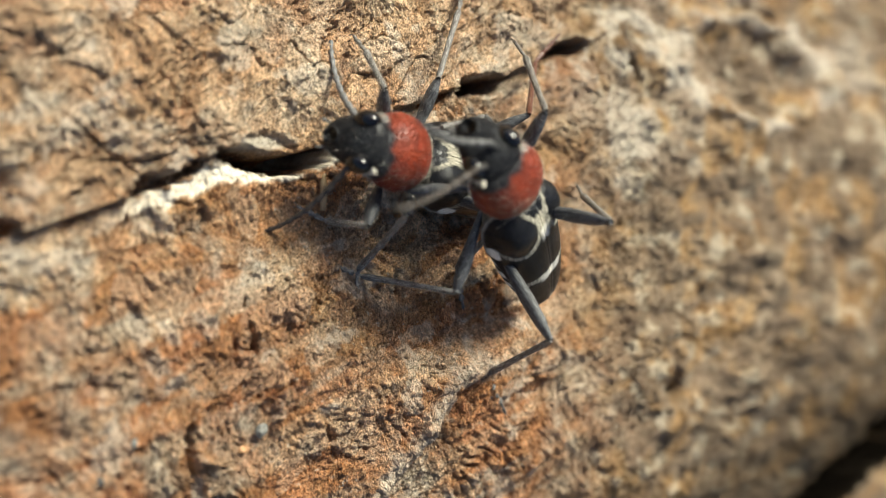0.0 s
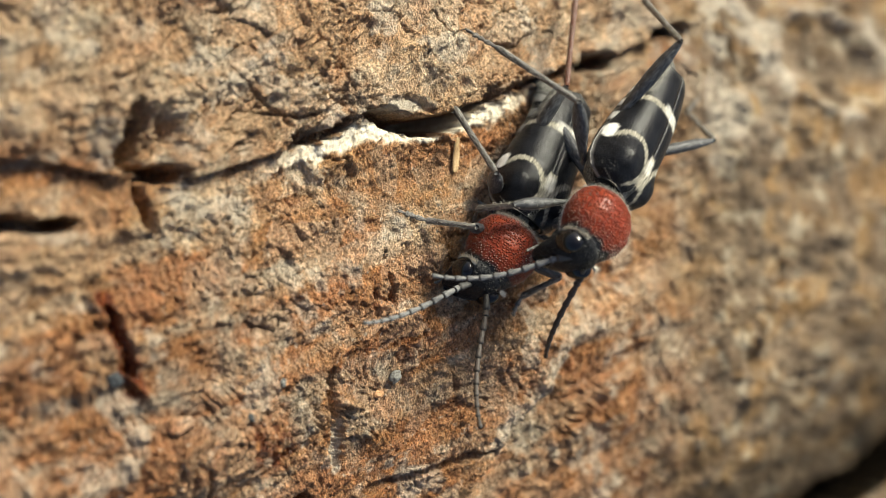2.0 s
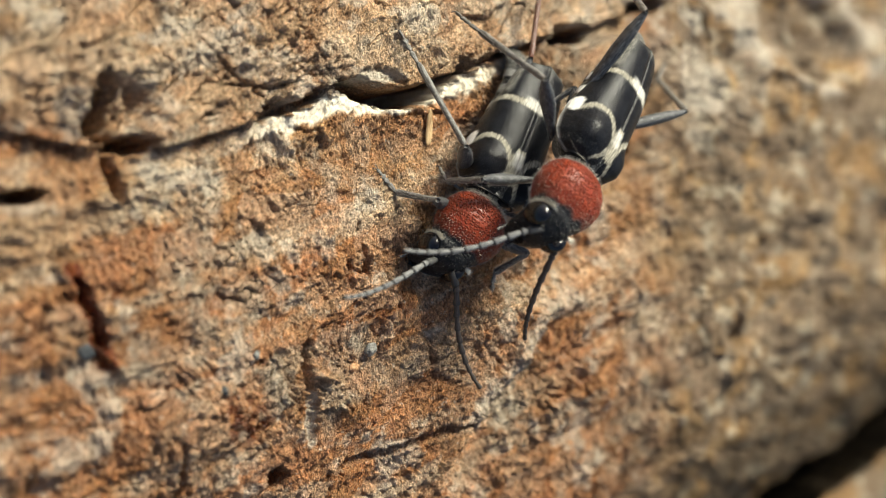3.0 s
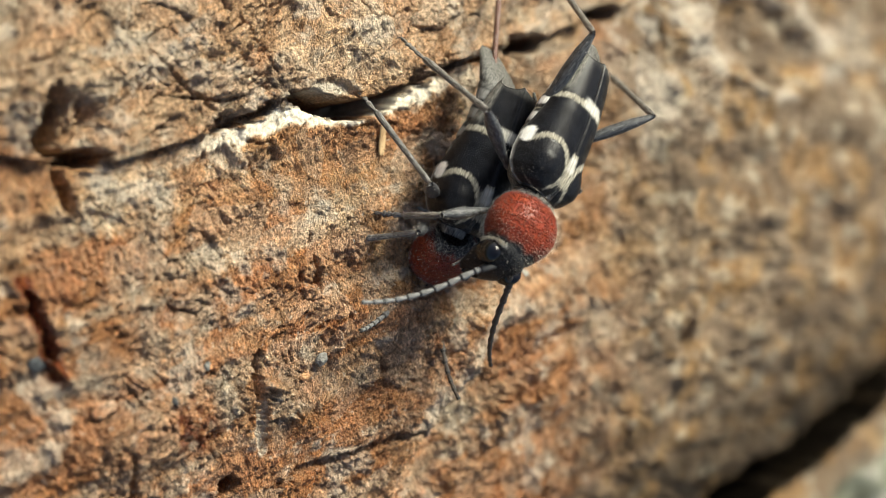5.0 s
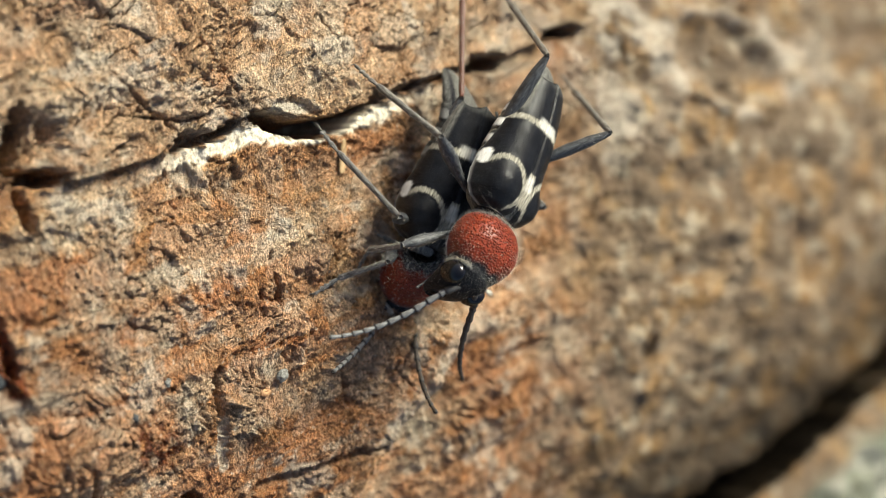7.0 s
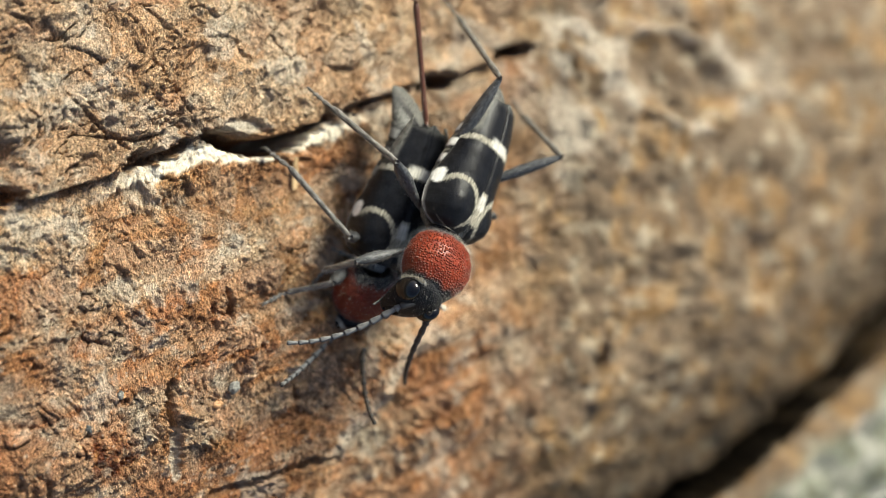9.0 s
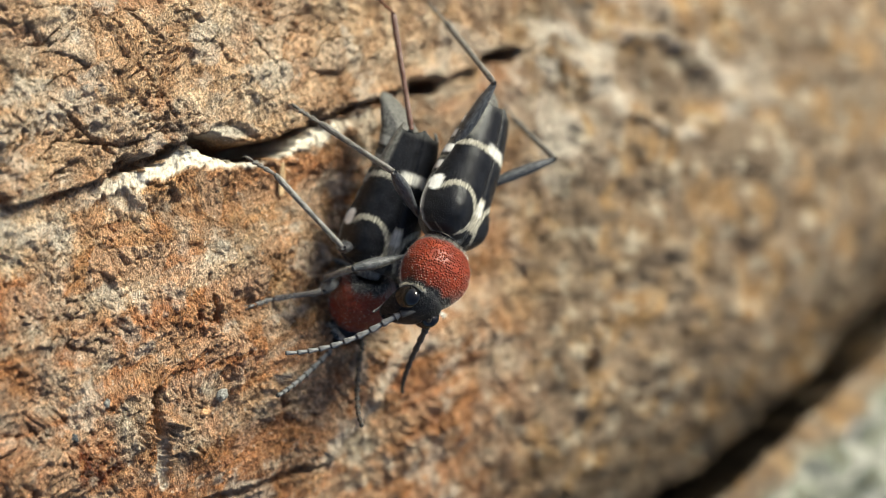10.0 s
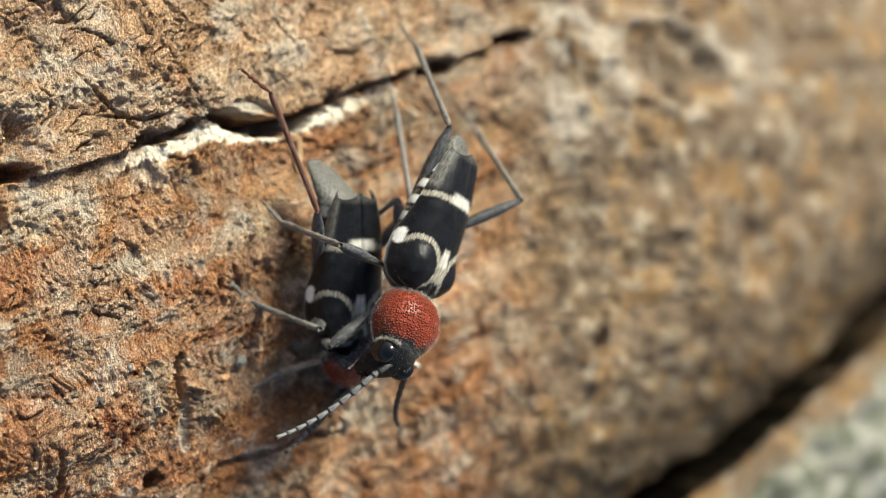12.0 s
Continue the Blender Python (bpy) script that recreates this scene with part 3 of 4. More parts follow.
def sliver():
    """A thin curled splinter of inner bark, standing off the wood below the long crack."""
    verts, faces = [], []
    for i in range(15):
        u = i / 14
        wide = 0.20 * (1 - 0.55 * abs(2 * u - 0.9) ** 1.6) + 0.02 * math.sin(9 * u)
        for a, b in ((-1, -1), (0, -1), (1, -1), (1, 1), (0, 1), (-1, 1)):
            verts.append((a * wide + 0.05 * math.sin(4 * u), 1.75 * (u - 0.5), 0.05 * b * (1 - 0.4 * u) + 0.10 * a * a + 0.32 * u * u))
    for i in range(14):
        for k in range(6):
            j = (k + 1) % 6
            faces.append((6 * i + k, 6 * i + j, 6 * i + 6 + j, 6 * i + 6 + k))
    faces += [(5, 4, 3, 2, 1, 0), tuple(range(84, 90))]
    me = mesh_of("wood_splinter", verts, faces)
    n = Nodes("pale_inner_bark")
    grain = n.noise(n.coords((4.0, 0.5, 1.0)), 2.2, 4, 0.6)
    me.materials.append(n.done(n.ramp(grain, [(0.3, (0.26, 0.15, 0.07)), (0.7, (0.56, 0.40, 0.22))]), 0.6, n.bump(grain, 0.00008)))
    ob = tagged(new("wood_splinter", me), "pale ochre splinter of inner bark, peeling off", "splinter")
    ob.matrix_world = pose(-6.35 * MM, 5.1 * MM, (bark_at(-6.35, 4.9) + 0.12) * MM, 4, 0, 3)


GREY_GRIT = grit_material("grey_grit", (0.07, 0.07, 0.062), (0.30, 0.29, 0.26))
DARK_GRIT = grit_material("dark_slate_grit", (0.012, 0.015, 0.018), (0.06, 0.065, 0.07))
OCHRE_GRIT = grit_material("ochre_grit", (0.36, 0.17, 0.07), (0.62, 0.36, 0.18))
pebble("pale grey grain of grit stuck in the bark", -10.0, -6.05, 0.36, 0.7, 1, GREY_GRIT)
pebble("pale grey grain of grit stuck in the bark", -16.05, -6.1, 0.22, 0.7, 2, GREY_GRIT)
pebble("dark slate-grey grain stuck in the bark", -17.5, -7.75, 0.24, 0.8, 3, DARK_GRIT)
pebble("dark slate-grey grain beside the resin streak", -23.9, -5.7, 0.45, 0.7, 4, DARK_GRIT)
pebble("ochre crumb of rotten wood on the bark", -10.85, -6.9, 0.26, 0.8, 5, OCHRE_GRIT)
sliver()


# ---- beetles ----
def rings(sections, around=24, power=2.0):
    """Skin over cross-sections (x, half width, top, bottom), closed at both ends. Returns verts, faces."""
    verts, faces = [], []
    for x, hw, top, bottom in sections:
        mid, hh = (top + bottom) / 2, (top - bottom) / 2
        for k in range(around):
            a = 2 * math.pi * k / around
            c, s = math.cos(a), math.sin(a)
            e = 2.0 / power
            verts.append((x, hw * math.copysign(abs(c) ** e, c), mid + hh * math.copysign(abs(s) ** e, s)))
    n = len(sections)
    for i in range(n - 1):
        for k in range(around):
            j = (k + 1) % around
            faces.append((i * around + k, i * around + j, (i + 1) * around + j, (i + 1) * around + k))
    faces.append(tuple(range(around)))
    faces.append(tuple(range((n - 1) * around, n * around))[::-1])
    return verts, faces


def between(table, x):
    """Smooth value of a table of (x, value ...) at x."""
    cols = np.array(sorted(table), float)
    return [float(np.interp(x, cols[:, 0], cols[:, k])) for k in range(1, cols.shape[1])]


def loft(table, steps, around=28, power=2.0):
    xs = np.linspace(table[0][0], table[-1][0], steps)
    cols = np.array(sorted(table), float)
    kern = np.array([0.25, 0.5, 0.25])
    vals = [np.interp(xs, cols[:, 0], cols[:, k]) for k in (1, 2, 3)]
    vals = [np.r_[v[0], np.convolve(v, kern, "valid"), v[-1]] for v in vals]
    return rings(list(zip(xs, *vals)), around, power)


def bristles(spots, length, thick, lean, seed):
    """Fine hairs: three-sided spikes on given (place, normal) spots."""
    rng = np.random.RandomState(seed)
    verts, faces = [], []
    for p, nrm in spots:
        p, nrm = Vector(p), Vector(nrm).normalized()
        way = (nrm + Vector(lean) * 0.7 + Vector(rng.randn(3) * 0.28)).normalized()
        side = way.orthogonal().normalized()
        other = way.cross(side)
        size = length * (0.6 + 0.7 * rng.rand())
        k = len(verts)
        for a in (0, 2.09, 4.19):
            verts.append(tuple(p - nrm * 0.02 + (side * math.cos(a) + other * math.sin(a)) * thick))
        verts.append(tuple(p + way * size))
        faces += [(k, k + 1, k + 3), (k + 1, k + 2, k + 3), (k + 2, k, k + 3)]
    return verts, faces


def spots_on(verts, faces, count, seed, keep=lambda c, n: True):
    rng = np.random.RandomState(seed)
    quads = [f for f in faces if len(f) == 4]
    out, tries = [], 0
    while len(out) < count and tries < count * 30:
        tries += 1
        f = quads[rng.randint(len(quads))]
        a, b, c, d = (Vector(verts[i]) for i in f)
        u, v = rng.rand(2)
        p = a.lerp(b, u).lerp(d.lerp(c, u), v)
        nrm = (c - a).cross(d - b)
        if nrm.length < 1e-9:
            continue
        nrm.normalize()
        mid = Vector((p.x, 0, 0))
        if nrm.dot(p - mid) < 0:
            nrm = -nrm
        if keep(p, nrm):
            out.append((p, nrm))
    return out


SHIELD = [(-0.05, 0.75, 0.62, -0.72), (0.12, 1.08, 0.98, -0.95), (0.45, 1.42, 1.30, -1.15), (0.95, 1.68, 1.52, -1.25), (1.55, 1.78, 1.58, -1.28), (2.1, 1.66, 1.46, -1.22), (2.6, 1.38, 1.18, -1.08), (2.95, 1.12, 0.92, -0.95), (3.1, 0.95, 0.75, -0.85)]
HEAD = [(2.7, 0.95, 0.80, -0.80), (2.92, 1.18, 0.98, -0.95), (3.2, 1.27, 0.98, -1.1), (3.5, 1.22, 0.82, -1.3), (3.78, 1.08, 0.52, -1.52), (4.02, 0.90, 0.12, -1.72), (4.18, 0.66, -0.35, -1.8), (4.28, 0.35, -0.8, -1.7)]
BELLY = [(-0.05, 0.85, 0.5, -0.8), (-0.5, 1.4, 0.6, -1.25), (-1.5, 1.66, 0.6, -1.5), (-2.6, 1.76, 0.8, -1.52), (-3.3, 1.78, 0.86, -1.4), (-4.3, 1.72, 0.86, -1.25), (-5.4, 1.54, 0.80, -1.05), (-6.4, 1.26, 0.66, -0.8), (-7.2, 1.0, 0.52, -0.55), (-7.8, 0.76, 0.38, -0.35), (-8.1, 0.52, 0.28, -0.22), (-8.25, 0.26, 0.16, -0.1)]
WING = [(-0.1, 1.25, 0.95, 0.2), (-0.4, 1.68, 1.22, -0.2), (-0.9, 1.90, 1.42, -0.45), (-1.6, 1.96, 1.50, -0.55), (-2.5, 1.94, 1.50, -0.50), (-3.2, 1.84, 1.46, -0.25), (-4.2, 1.72, 1.38, 0.0), (-5.2, 1.58, 1.26, 0.12), (-6.2, 1.40, 1.10, 0.2), (-7.0, 1.20, 0.94, 0.24), (-7.4, 1.06, 0.84, 0.28), (-7.5, 0.98, 0.8, 0.3)]


def wing_case(side):
    """One wing case: a curved shell from the seam to the flank, with its thickness; side is +1 or -1."""
    long, across = 110, 26
    verts, faces, marks = [], [], []
    for shell in (0.0, 0.09):
        for i in range(long + 1):
            for j in range(across + 1):
                u = j / across
                # the hind edge is cut off square, hollow between two short teeth
                x = -0.1 - (7.4 - 0.34 * math.sin(math.pi * u) ** 0.7 + 0.12 * math.exp(-(((u - 0.97) / 0.05) ** 2))) * i / long
                hw, top, low = between(WING, x)
                hump = 0.08 * math.exp(-(((x + 1.1) / 0.8) ** 2))
                a = u * math.pi * 0.53
                y = side * (0.012 + (hw - shell) * math.sin(a) ** 0.86)
                z = low + (top + hump * math.sin(math.pi * u) - low) * math.cos(a) ** 0.8 if a < math.pi / 2 else low - 0.10 * (a - math.pi / 2) / 0.1
                seam = -0.05 * math.exp(-((u / 0.05) ** 2))
                knob = 0.30 * math.exp(-((((x + 1.32) / 0.85) ** 2 + ((u - 0.46) / 0.27) ** 2) ** 1.3))
                y, z = y + side * knob * 0.55, z + knob * 0.8
                verts.append((x, y, z - shell + seam))
                v = abs(y)
                wave = 0.10 * math.sin(3.1 * x + 5 * u)
                # a broad pale ring behind a black spot at the base, a pale band behind it and a downy tip
                hub = math.hypot((x + 1.34) / 1.05, (u - 0.47) / 0.34)
                back = float(smooth(-0.5, -1.5, np.float64(x)))
                ring = math.exp(-(((hub - 1.2) / (0.11 + 0.06 * back)) ** 2)) * (0.5 + 0.5 * max(back, float(smooth(0.3, 0.14, np.float64(u))))) * float(smooth(0.9, 0.7, np.float64(u)))
                seam_line = float(smooth(0.34, 0.22, np.float64(v)) * smooth(-2.75, -2.35, np.float64(x)) * smooth(-0.5, -1.0, np.float64(x)))
                band = math.exp(-(((x + 5.0 - 0.35 * u + wave * 0.5) / (0.30 - 0.14 * u)) ** 2))
                tip = float(smooth(-6.9, -7.3, np.float64(x)))
                white = max(float(smooth(1.05, 0.8, np.float64(math.hypot((x + 2.35) / 0.46, (u - 0.87) / 0.10)))), 0.22 * float(smooth(0.92, 0.97, np.float64(u)) * smooth(-2.6, -2.2, np.float64(x))))
                white = max(white, float(smooth(0.36, 0.18, np.float64(abs(x + 5.0))) * smooth(0.30, 0.16, np.float64(u))) * 0.4, 0.4 * float(smooth(0.30, 0.2, np.float64(v)) * smooth(-2.5, -2.25, np.float64(x)) * smooth(-1.5, -1.75, np.float64(x))))
                rim = float(smooth(0.95, 0.99, np.float64(u))) * 0.4
                grey = 0.85 * float(smooth(-4.9, -5.4, np.float64(x)) * smooth(0.56, 0.74, np.float64(u + 0.04 * wave)))
                marks.append((min(1, max(ring, seam_line, band)), max(tip * 0.3, rim, grey), min(1, white * 1.1)))
    n = (long + 1) * (across + 1)
    w = across + 1
    for s in (0, 1):
        for i in range(long):
            for j in range(across):
                q = (s * n + i * w + j, s * n + i * w + j + 1, s * n + (i + 1) * w + j + 1, s * n + (i + 1) * w + j)
                faces.append(q if (s == 0) == (side > 0) else q[::-1])
    rim = [i * w for i in range(long + 1)] + [long * w + j for j in range(1, w)] + [i * w + across for i in range(long - 1, -1, -1)] + [j for j in range(across - 1, 0, -1)]
    for a, b in zip(rim, rim[1:] + rim[:1]):
        faces.append((a, b, n + b, n + a))
    return mesh_of("wing_case", verts, faces, [("marks", marks)])


def shield_mesh():
    verts, faces = loft(SHIELD, 60, 64, 2.15)
    marks = []
    for x, y, z in verts:
        edge = 0.16 * float(lattice_noise(np.float64(x * 2.1), np.float64(y * 2.1 + z), 7))
        red = float(smooth(0.10, 0.30, np.float64(x + edge)) * smooth(2.82, 2.56, np.float64(x + edge + 0.10 * abs(y))) * smooth(-1.15, -0.8, np.float64(z + edge)))
        marks.append((red, float(smooth(0.55, 0.25, np.float64(x)) + smooth(-0.8, -1.15, np.float64(z))), 0))
    return mesh_of("neck_shield", verts, faces, [("marks", marks)]), verts, faces


def belly_mesh(stretch, spots, droop):
    verts, faces = loft(BELLY, 90, 40, 2.2)
    marks = []
    out = []
    for x, y, z in verts:
        step = (x + 3.0) / 0.92
        dip = 0.05 * math.exp(-(((step - round(step)) / 0.08) ** 2)) if x < -2.6 else 0
        far = x if x >= -3 else -3 + (x + 3) * stretch
        bend = droop * max(-4.8 - far, 0) ** 2
        out.append((far, y * (1 - dip) - 0.5 * bend, z * (1 - dip) - bend))
        wide = between(BELLY, x)[0]
        flank = float(smooth(0.66, 0.82, np.float64(abs(y) / wide)) * smooth(-1.0, -0.6, np.float64(z)) * smooth(-6.9, -6.2, np.float64(x)))
        seg = step - math.floor(step)
        white = flank * float(smooth(0.30, 0.18, np.float64(abs(seg - 0.6)))) if x < -2.5 else flank * math.exp(-(((x + 1.7) / 0.55) ** 2)) * 1.2
        pale = 0.55 * float(smooth(0.3, -0.6, np.float64(z)))
        marks.append((pale, 0.06 + 0.6 * float(smooth(-6.0, -7.0, np.float64(x))), min(1, white) * (1 if x > -2.5 else spots)))
    me = mesh_of("abdomen", out, faces, [("marks", marks)])
    me.transform(BODY_FIT)
    return me


FORE_FIT = Matrix.Translation((0.18 * MM, 0, 0.3 * MM)) @ Matrix.Diagonal((1.06, 1.06, 1.06, 1))
BODY_FIT = Matrix.Diagonal((1.06, 1.08, 1.04, 1))


def simple_parts():
    """Meshes that both beetles share."""
    made = {}
    made["shield"], sv, sf = shield_mesh()
    v, f = bristles(spots_on(sv, sf, 1700, 5, lambda p, n: p.x < 0.34 or p.z < -0.75), 0.20, 0.007, (0.1, 0, 0), 6)
    w, g = bristles(spots_on(sv, sf, 800, 15, lambda p, n: p.z > -1.0), 0.12, 0.006, (0.2, 0, 0), 16)
    f = f + [tuple(i + len(v) for i in q) for q in g]
    made["shield_hair"] = mesh_of("bristles", v + w, f, smooth_faces=False)
    hv, hf = loft(HEAD, 46, 40, 2.2)
    made["head"] = mesh_of("head", hv, hf)
    v, f = bristles(spots_on(hv, hf, 110, 8, lambda p, n: p.x > 3.1), 0.14, 0.005, (0.4, 0, -0.2), 9)
    made["head_hair"] = mesh_of("bristles", v, f, smooth_faces=False)
    for side in (1, -1):
        verts, faces = rings([(3.5 + 0.56 * math.sin(a), 0.60 * math.cos(a) + 0.001, 0.66 * math.cos(a), -0.68 * math.cos(a)) for a in np.linspace(-1.55, 1.55, 21)], 28)
        made["eye", side] = mesh_of("eye", [(x, y * 0.72 + side * (0.98 - 0.10 * (x - 3.5)), z + 0.02) for x, y, z in verts], faces)
        tuft = [((3.0 + 0.05 * math.sin(q * 40) + 0.16 * math.sin(q) ** 2, side * (1.18 - 0.16 * max(0.0, math.sin(q))), 0.12 + 0.62 * math.sin(q)), (-0.1, side * 0.9, 0.6)) for q in np.linspace(-1.3, 1.35, 220)]
        v, f = bristles(tuft, 0.32, 0.017, (0.1, 0, 0.2), 12)
        made["tuft", side] = mesh_of("tuft", v, f, smooth_faces=False)
        jaw = [(3.85 + 0.55 * u, 0.17 * (1 - 0.75 * u) + 0.01, -1.1 - 0.25 * u + 0.2 * (1 - u), -1.1 - 0.25 * u - 0.22 * (1 - u)) for u in np.linspace(0, 1, 7)]
        verts, faces = rings(jaw, 12)
        made["jaw", side] = mesh_of("mandible", [(x, y + side * (0.36 - 0.30 * (x - 3.85)), z - 0.15) for x, y, z in verts], faces)
        made["wing", side] = wing_case(side)
        pv, pf = rings([(3.8 + 0.6 * u, 0.06 + 0.02 * math.sin(9 * u), -1.45 - 0.35 * u + 0.06, -1.45 - 0.35 * u - 0.06) for u in np.linspace(0, 1, 10)], 8)
        made["palp", side] = mesh_of("palp", [(x, y + side * (0.5 + 0.2 * (x - 3.8)), z) for x, y, z in pv], pf)
    v, f = rings([(-0.1, 0.28, 1.0, 0.8), (-0.35, 0.34, 1.17, 0.9), (-0.6, 0.26, 1.3, 1.0), (-0.8, 0.04, 1.34, 1.15)], 14)
    made["scutellum"] = mesh_of("scutellum", v, f)
    v, f = rings([(0.35, 0.62, 0.5, -0.6), (0.1, 0.68, 0.56, -0.68), (-0.2, 0.72, 0.6, -0.8), (-0.4, 0.8, 0.7, -0.9)], 24)
    made["neck"] = mesh_of("waist", v, f)
    # feeler joints: slender cones that widen to a dark tip
    joints = []
    for k in range(11):
        long = (0.85, 0.3, 0.75, 0.7, 0.75, 0.72, 0.68, 0.62, 0.58, 0.54, 0.6)[k]
        r = 0.19 - 0.0075 * k
        prof = [(0.0, 0.55), (0.06, 0.72), (0.5, 0.86), (0.82, 1.06), (0.95, 0.98), (1.0, 0.5)]
        v, f = rings([(long * u, r * q, r * q, -r * q) for u, q in prof], 12)
        marks = [(float(smooth(0.88, 0.95, np.float64(x / long))) if k else 0.8, 0, 0) for x, y, z in v]
        joints.append((long, mesh_of("feeler_joint", v, f, [("marks", marks)])))
    made["joints"] = joints
    for key, me in made.items():
        if key in ("shield", "shield_hair", "head", "head_hair") or key[0] in ("eye", "tuft", "jaw", "palp"):
            me.transform(FORE_FIT)
        elif key == "scutellum" or key[0] == "wing":
            me.transform(BODY_FIT)
    return made


def limb(name, length, profile, seed, hairs, flat=0.8, bend=0.0):
    """A leg piece along +x from its joint, thick as the profile says, with bristles."""
    xs = np.linspace(0, 1, 30)
    verts, faces = [], []
    cols = np.array(profile, float)
    table = []
    for u in xs:
        r = float(np.interp(u, cols[:, 0], cols[:, 1]))
        table.append((u * length, r * flat, r + bend * math.sin(math.pi * u), -r + bend * math.sin(math.pi * u)))
    verts, faces = rings(table, 14)
    hv, hf = bristles(spots_on(verts, faces, hairs, seed), 0.16, 0.005, (0.9, 0, 0), seed + 1)
    return mesh_of(name, verts, faces), mesh_of("bristles", hv, hf, smooth_faces=False)


def tarsus_mesh(length):
    """Foot: a row of heart-shaped lobes and two claws."""
    verts, faces = [], []

    def add(v, f):
        k = len(verts)
        verts.extend(v)
        faces.extend(tuple(i + k for i in q) for q in f)

    x = 0.0
    for share, wide in ((0.38, 0.16), (0.2, 0.17), (0.16, 0.19), (0.26, 0.10)):
        step = share * length
        add(*rings([(x, 0.06, 0.06, -0.06), (x + step * 0.4, wide * 0.7, 0.08, -0.08), (x + step * 0.85, wide, 0.07, -0.10), (x + step * 1.02, wide * 0.5, 0.03, -0.07)], 12))
        x += step
    for s in (1, -1):
        add(*rings([(x - 0.02 + 0.26 * u, 0.035 * (1 - 0.8 * u), 0.03 - 0.14 * u * u + 0.03, 0.03 - 0.14 * u * u - 0.03) for u in np.linspace(0, 1, 6)], 8))
        for i in range(len(verts) - 48, len(verts)):
            px, py, pz = verts[i]
            verts[i] = (px, py + s * 0.45 * (px - x + 0.05), pz)
    return mesh_of("tarsus", verts, faces)


def bare_copy(me):
    """A copy of a mesh that has no material yet."""
    twin = me.copy()
    twin.materials.clear()
    return twin


SHARED = simple_parts()
HIPS = {"fore": (1.1, 0.8, -1.15), "mid": (-0.9, 1.0, -1.25), "hind": (-2.7, 0.95, -1.25)}
FEMUR_SHAPE = [(0, 0.15), (0.12, 0.19), (0.35, 0.30), (0.62, 0.43), (0.82, 0.38), (0.94, 0.25), (1, 0.17)]
TIBIA_SHAPE = [(0, 0.12), (0.06, 0.17), (0.3, 0.15), (0.7, 0.165), (0.95, 0.19), (1, 0.12)]
TARSUS_LONG = {"fore": 1.5, "mid": 2.0, "hind": 2.4}


def build_beetle(label, sizes, stretch, spots, droop=0.0, rusty=()):
    """A beetle on its root: x runs to the head, z to its back. Returns the root and the parts that move."""
    root = tagged(new("beetle"), label, "beetle", "pair of longhorn beetles")
    moving = {}
    part("abdomen", belly_mesh(stretch, spots, droop), ELYTRA, root, "grey downy abdomen with white flank spots" if spots > 0.3 else "grey downy abdomen")
    part("waist", SHARED["neck"], DOWNY, root, "grey downy waist")
    for side in (1, -1):
        part("wing_case", SHARED["wing", side], ELYTRA, root, "black wing case with pale downy bands")
    part("scutellum", SHARED["scutellum"], BLACK, root)
    moving["shield"] = part("neck_shield", SHARED["shield"], RED_SHIELD, root, "globular dull red granulated neck shield")
    part("bristles", SHARED["shield_hair"], HAIR, moving["shield"])
    moving["head"] = part("head", SHARED["head"], BLACK_HEAD, root, "black finely pitted head")
    part("bristles", SHARED["head_hair"], HAIR, moving["head"])
    for side in (1, -1):
        part("eye", SHARED["eye", side], EYE, moving["head"], "glossy black eye")
        part("tuft", SHARED["tuft", side], HAIR, moving["head"], "white hair tuft beside the eye")
        part("mandible", SHARED["jaw", side], BLACK_HEAD, moving["head"])
        part("palp", SHARED["palp", side], TIBIA, moving["head"])
        moving["feeler", side] = feeler = part("antenna", bare_copy(SHARED["joints"][0][1]), ANTENNA if side < 0 else ANTENNA_SHADED, root, "grey banded feeler of eleven joints" if side < 0 else "grey feeler of eleven joints, coloured dark as if in shade")
        bend, way = Vector((SHARED["joints"][0][0], 0, 0)), 0.0
        for k, (long, me) in enumerate(SHARED["joints"][1:]):
            way += 0.075 if k > 2 else -0.01
            ob = part("antenna_joint", bare_copy(me), ANTENNA if side < 0 else ANTENNA_SHADED, feeler)
            ob.matrix_local = Matrix.Translation(bend * MM) @ Matrix.Rotation(-way + 0.24, 4, "Y")
            bend = bend + Vector((math.cos(-way + 0.24), 0, -math.sin(-way + 0.24))) * long * 0.97
    for kind in ("fore", "mid", "hind"):
        long = sizes[kind]
        thigh, thigh_hair = limb("femur", long[0], FEMUR_SHAPE, 31, 130, 0.72)
        shin, shin_hair = limb("tibia", long[1], TIBIA_SHAPE, 37, 150, 0.9)
        foot = tarsus_mesh(TARSUS_LONG[kind])
        for side in (1, -1):
            rust = (kind, side) in rusty
            moving["femur", kind, side] = part("femur", thigh, FEMUR, root, "club-shaped dark grey thigh")
            part("bristles", thigh_hair, HAIR, moving["femur", kind, side])
            moving["tibia", kind, side] = ob = part("tibia", bare_copy(shin) if rust else shin, RUSTY if rust else TIBIA, root, "thin rust-brown shin" if rust else "thin grey downy shin")
            part("bristles", shin_hair, HAIR, ob)
            moving["tarsus", kind, side] = part("tarsus", bare_copy(foot) if rust else foot, RUSTY if rust else TIBIA, root)
    return root, moving


UPPER_SIZES = {"fore": (3.1, 2.9), "mid": (4.2, 5.2), "hind": (6.2, 7.0)}
LOWER_SIZES = {"fore": (3.1, 2.9), "mid": (3.8, 5.0), "hind": (5.4, 6.4)}
upper = build_beetle("black beetle with pale bands and red neck, riding another beetle", UPPER_SIZES, 1.0, 0.9, 0.02)
lower = build_beetle("black beetle with pale bands and red neck, clinging to bark", LOWER_SIZES, 1.10, 0.2, 0.14, rusty=(("hind", -1),))


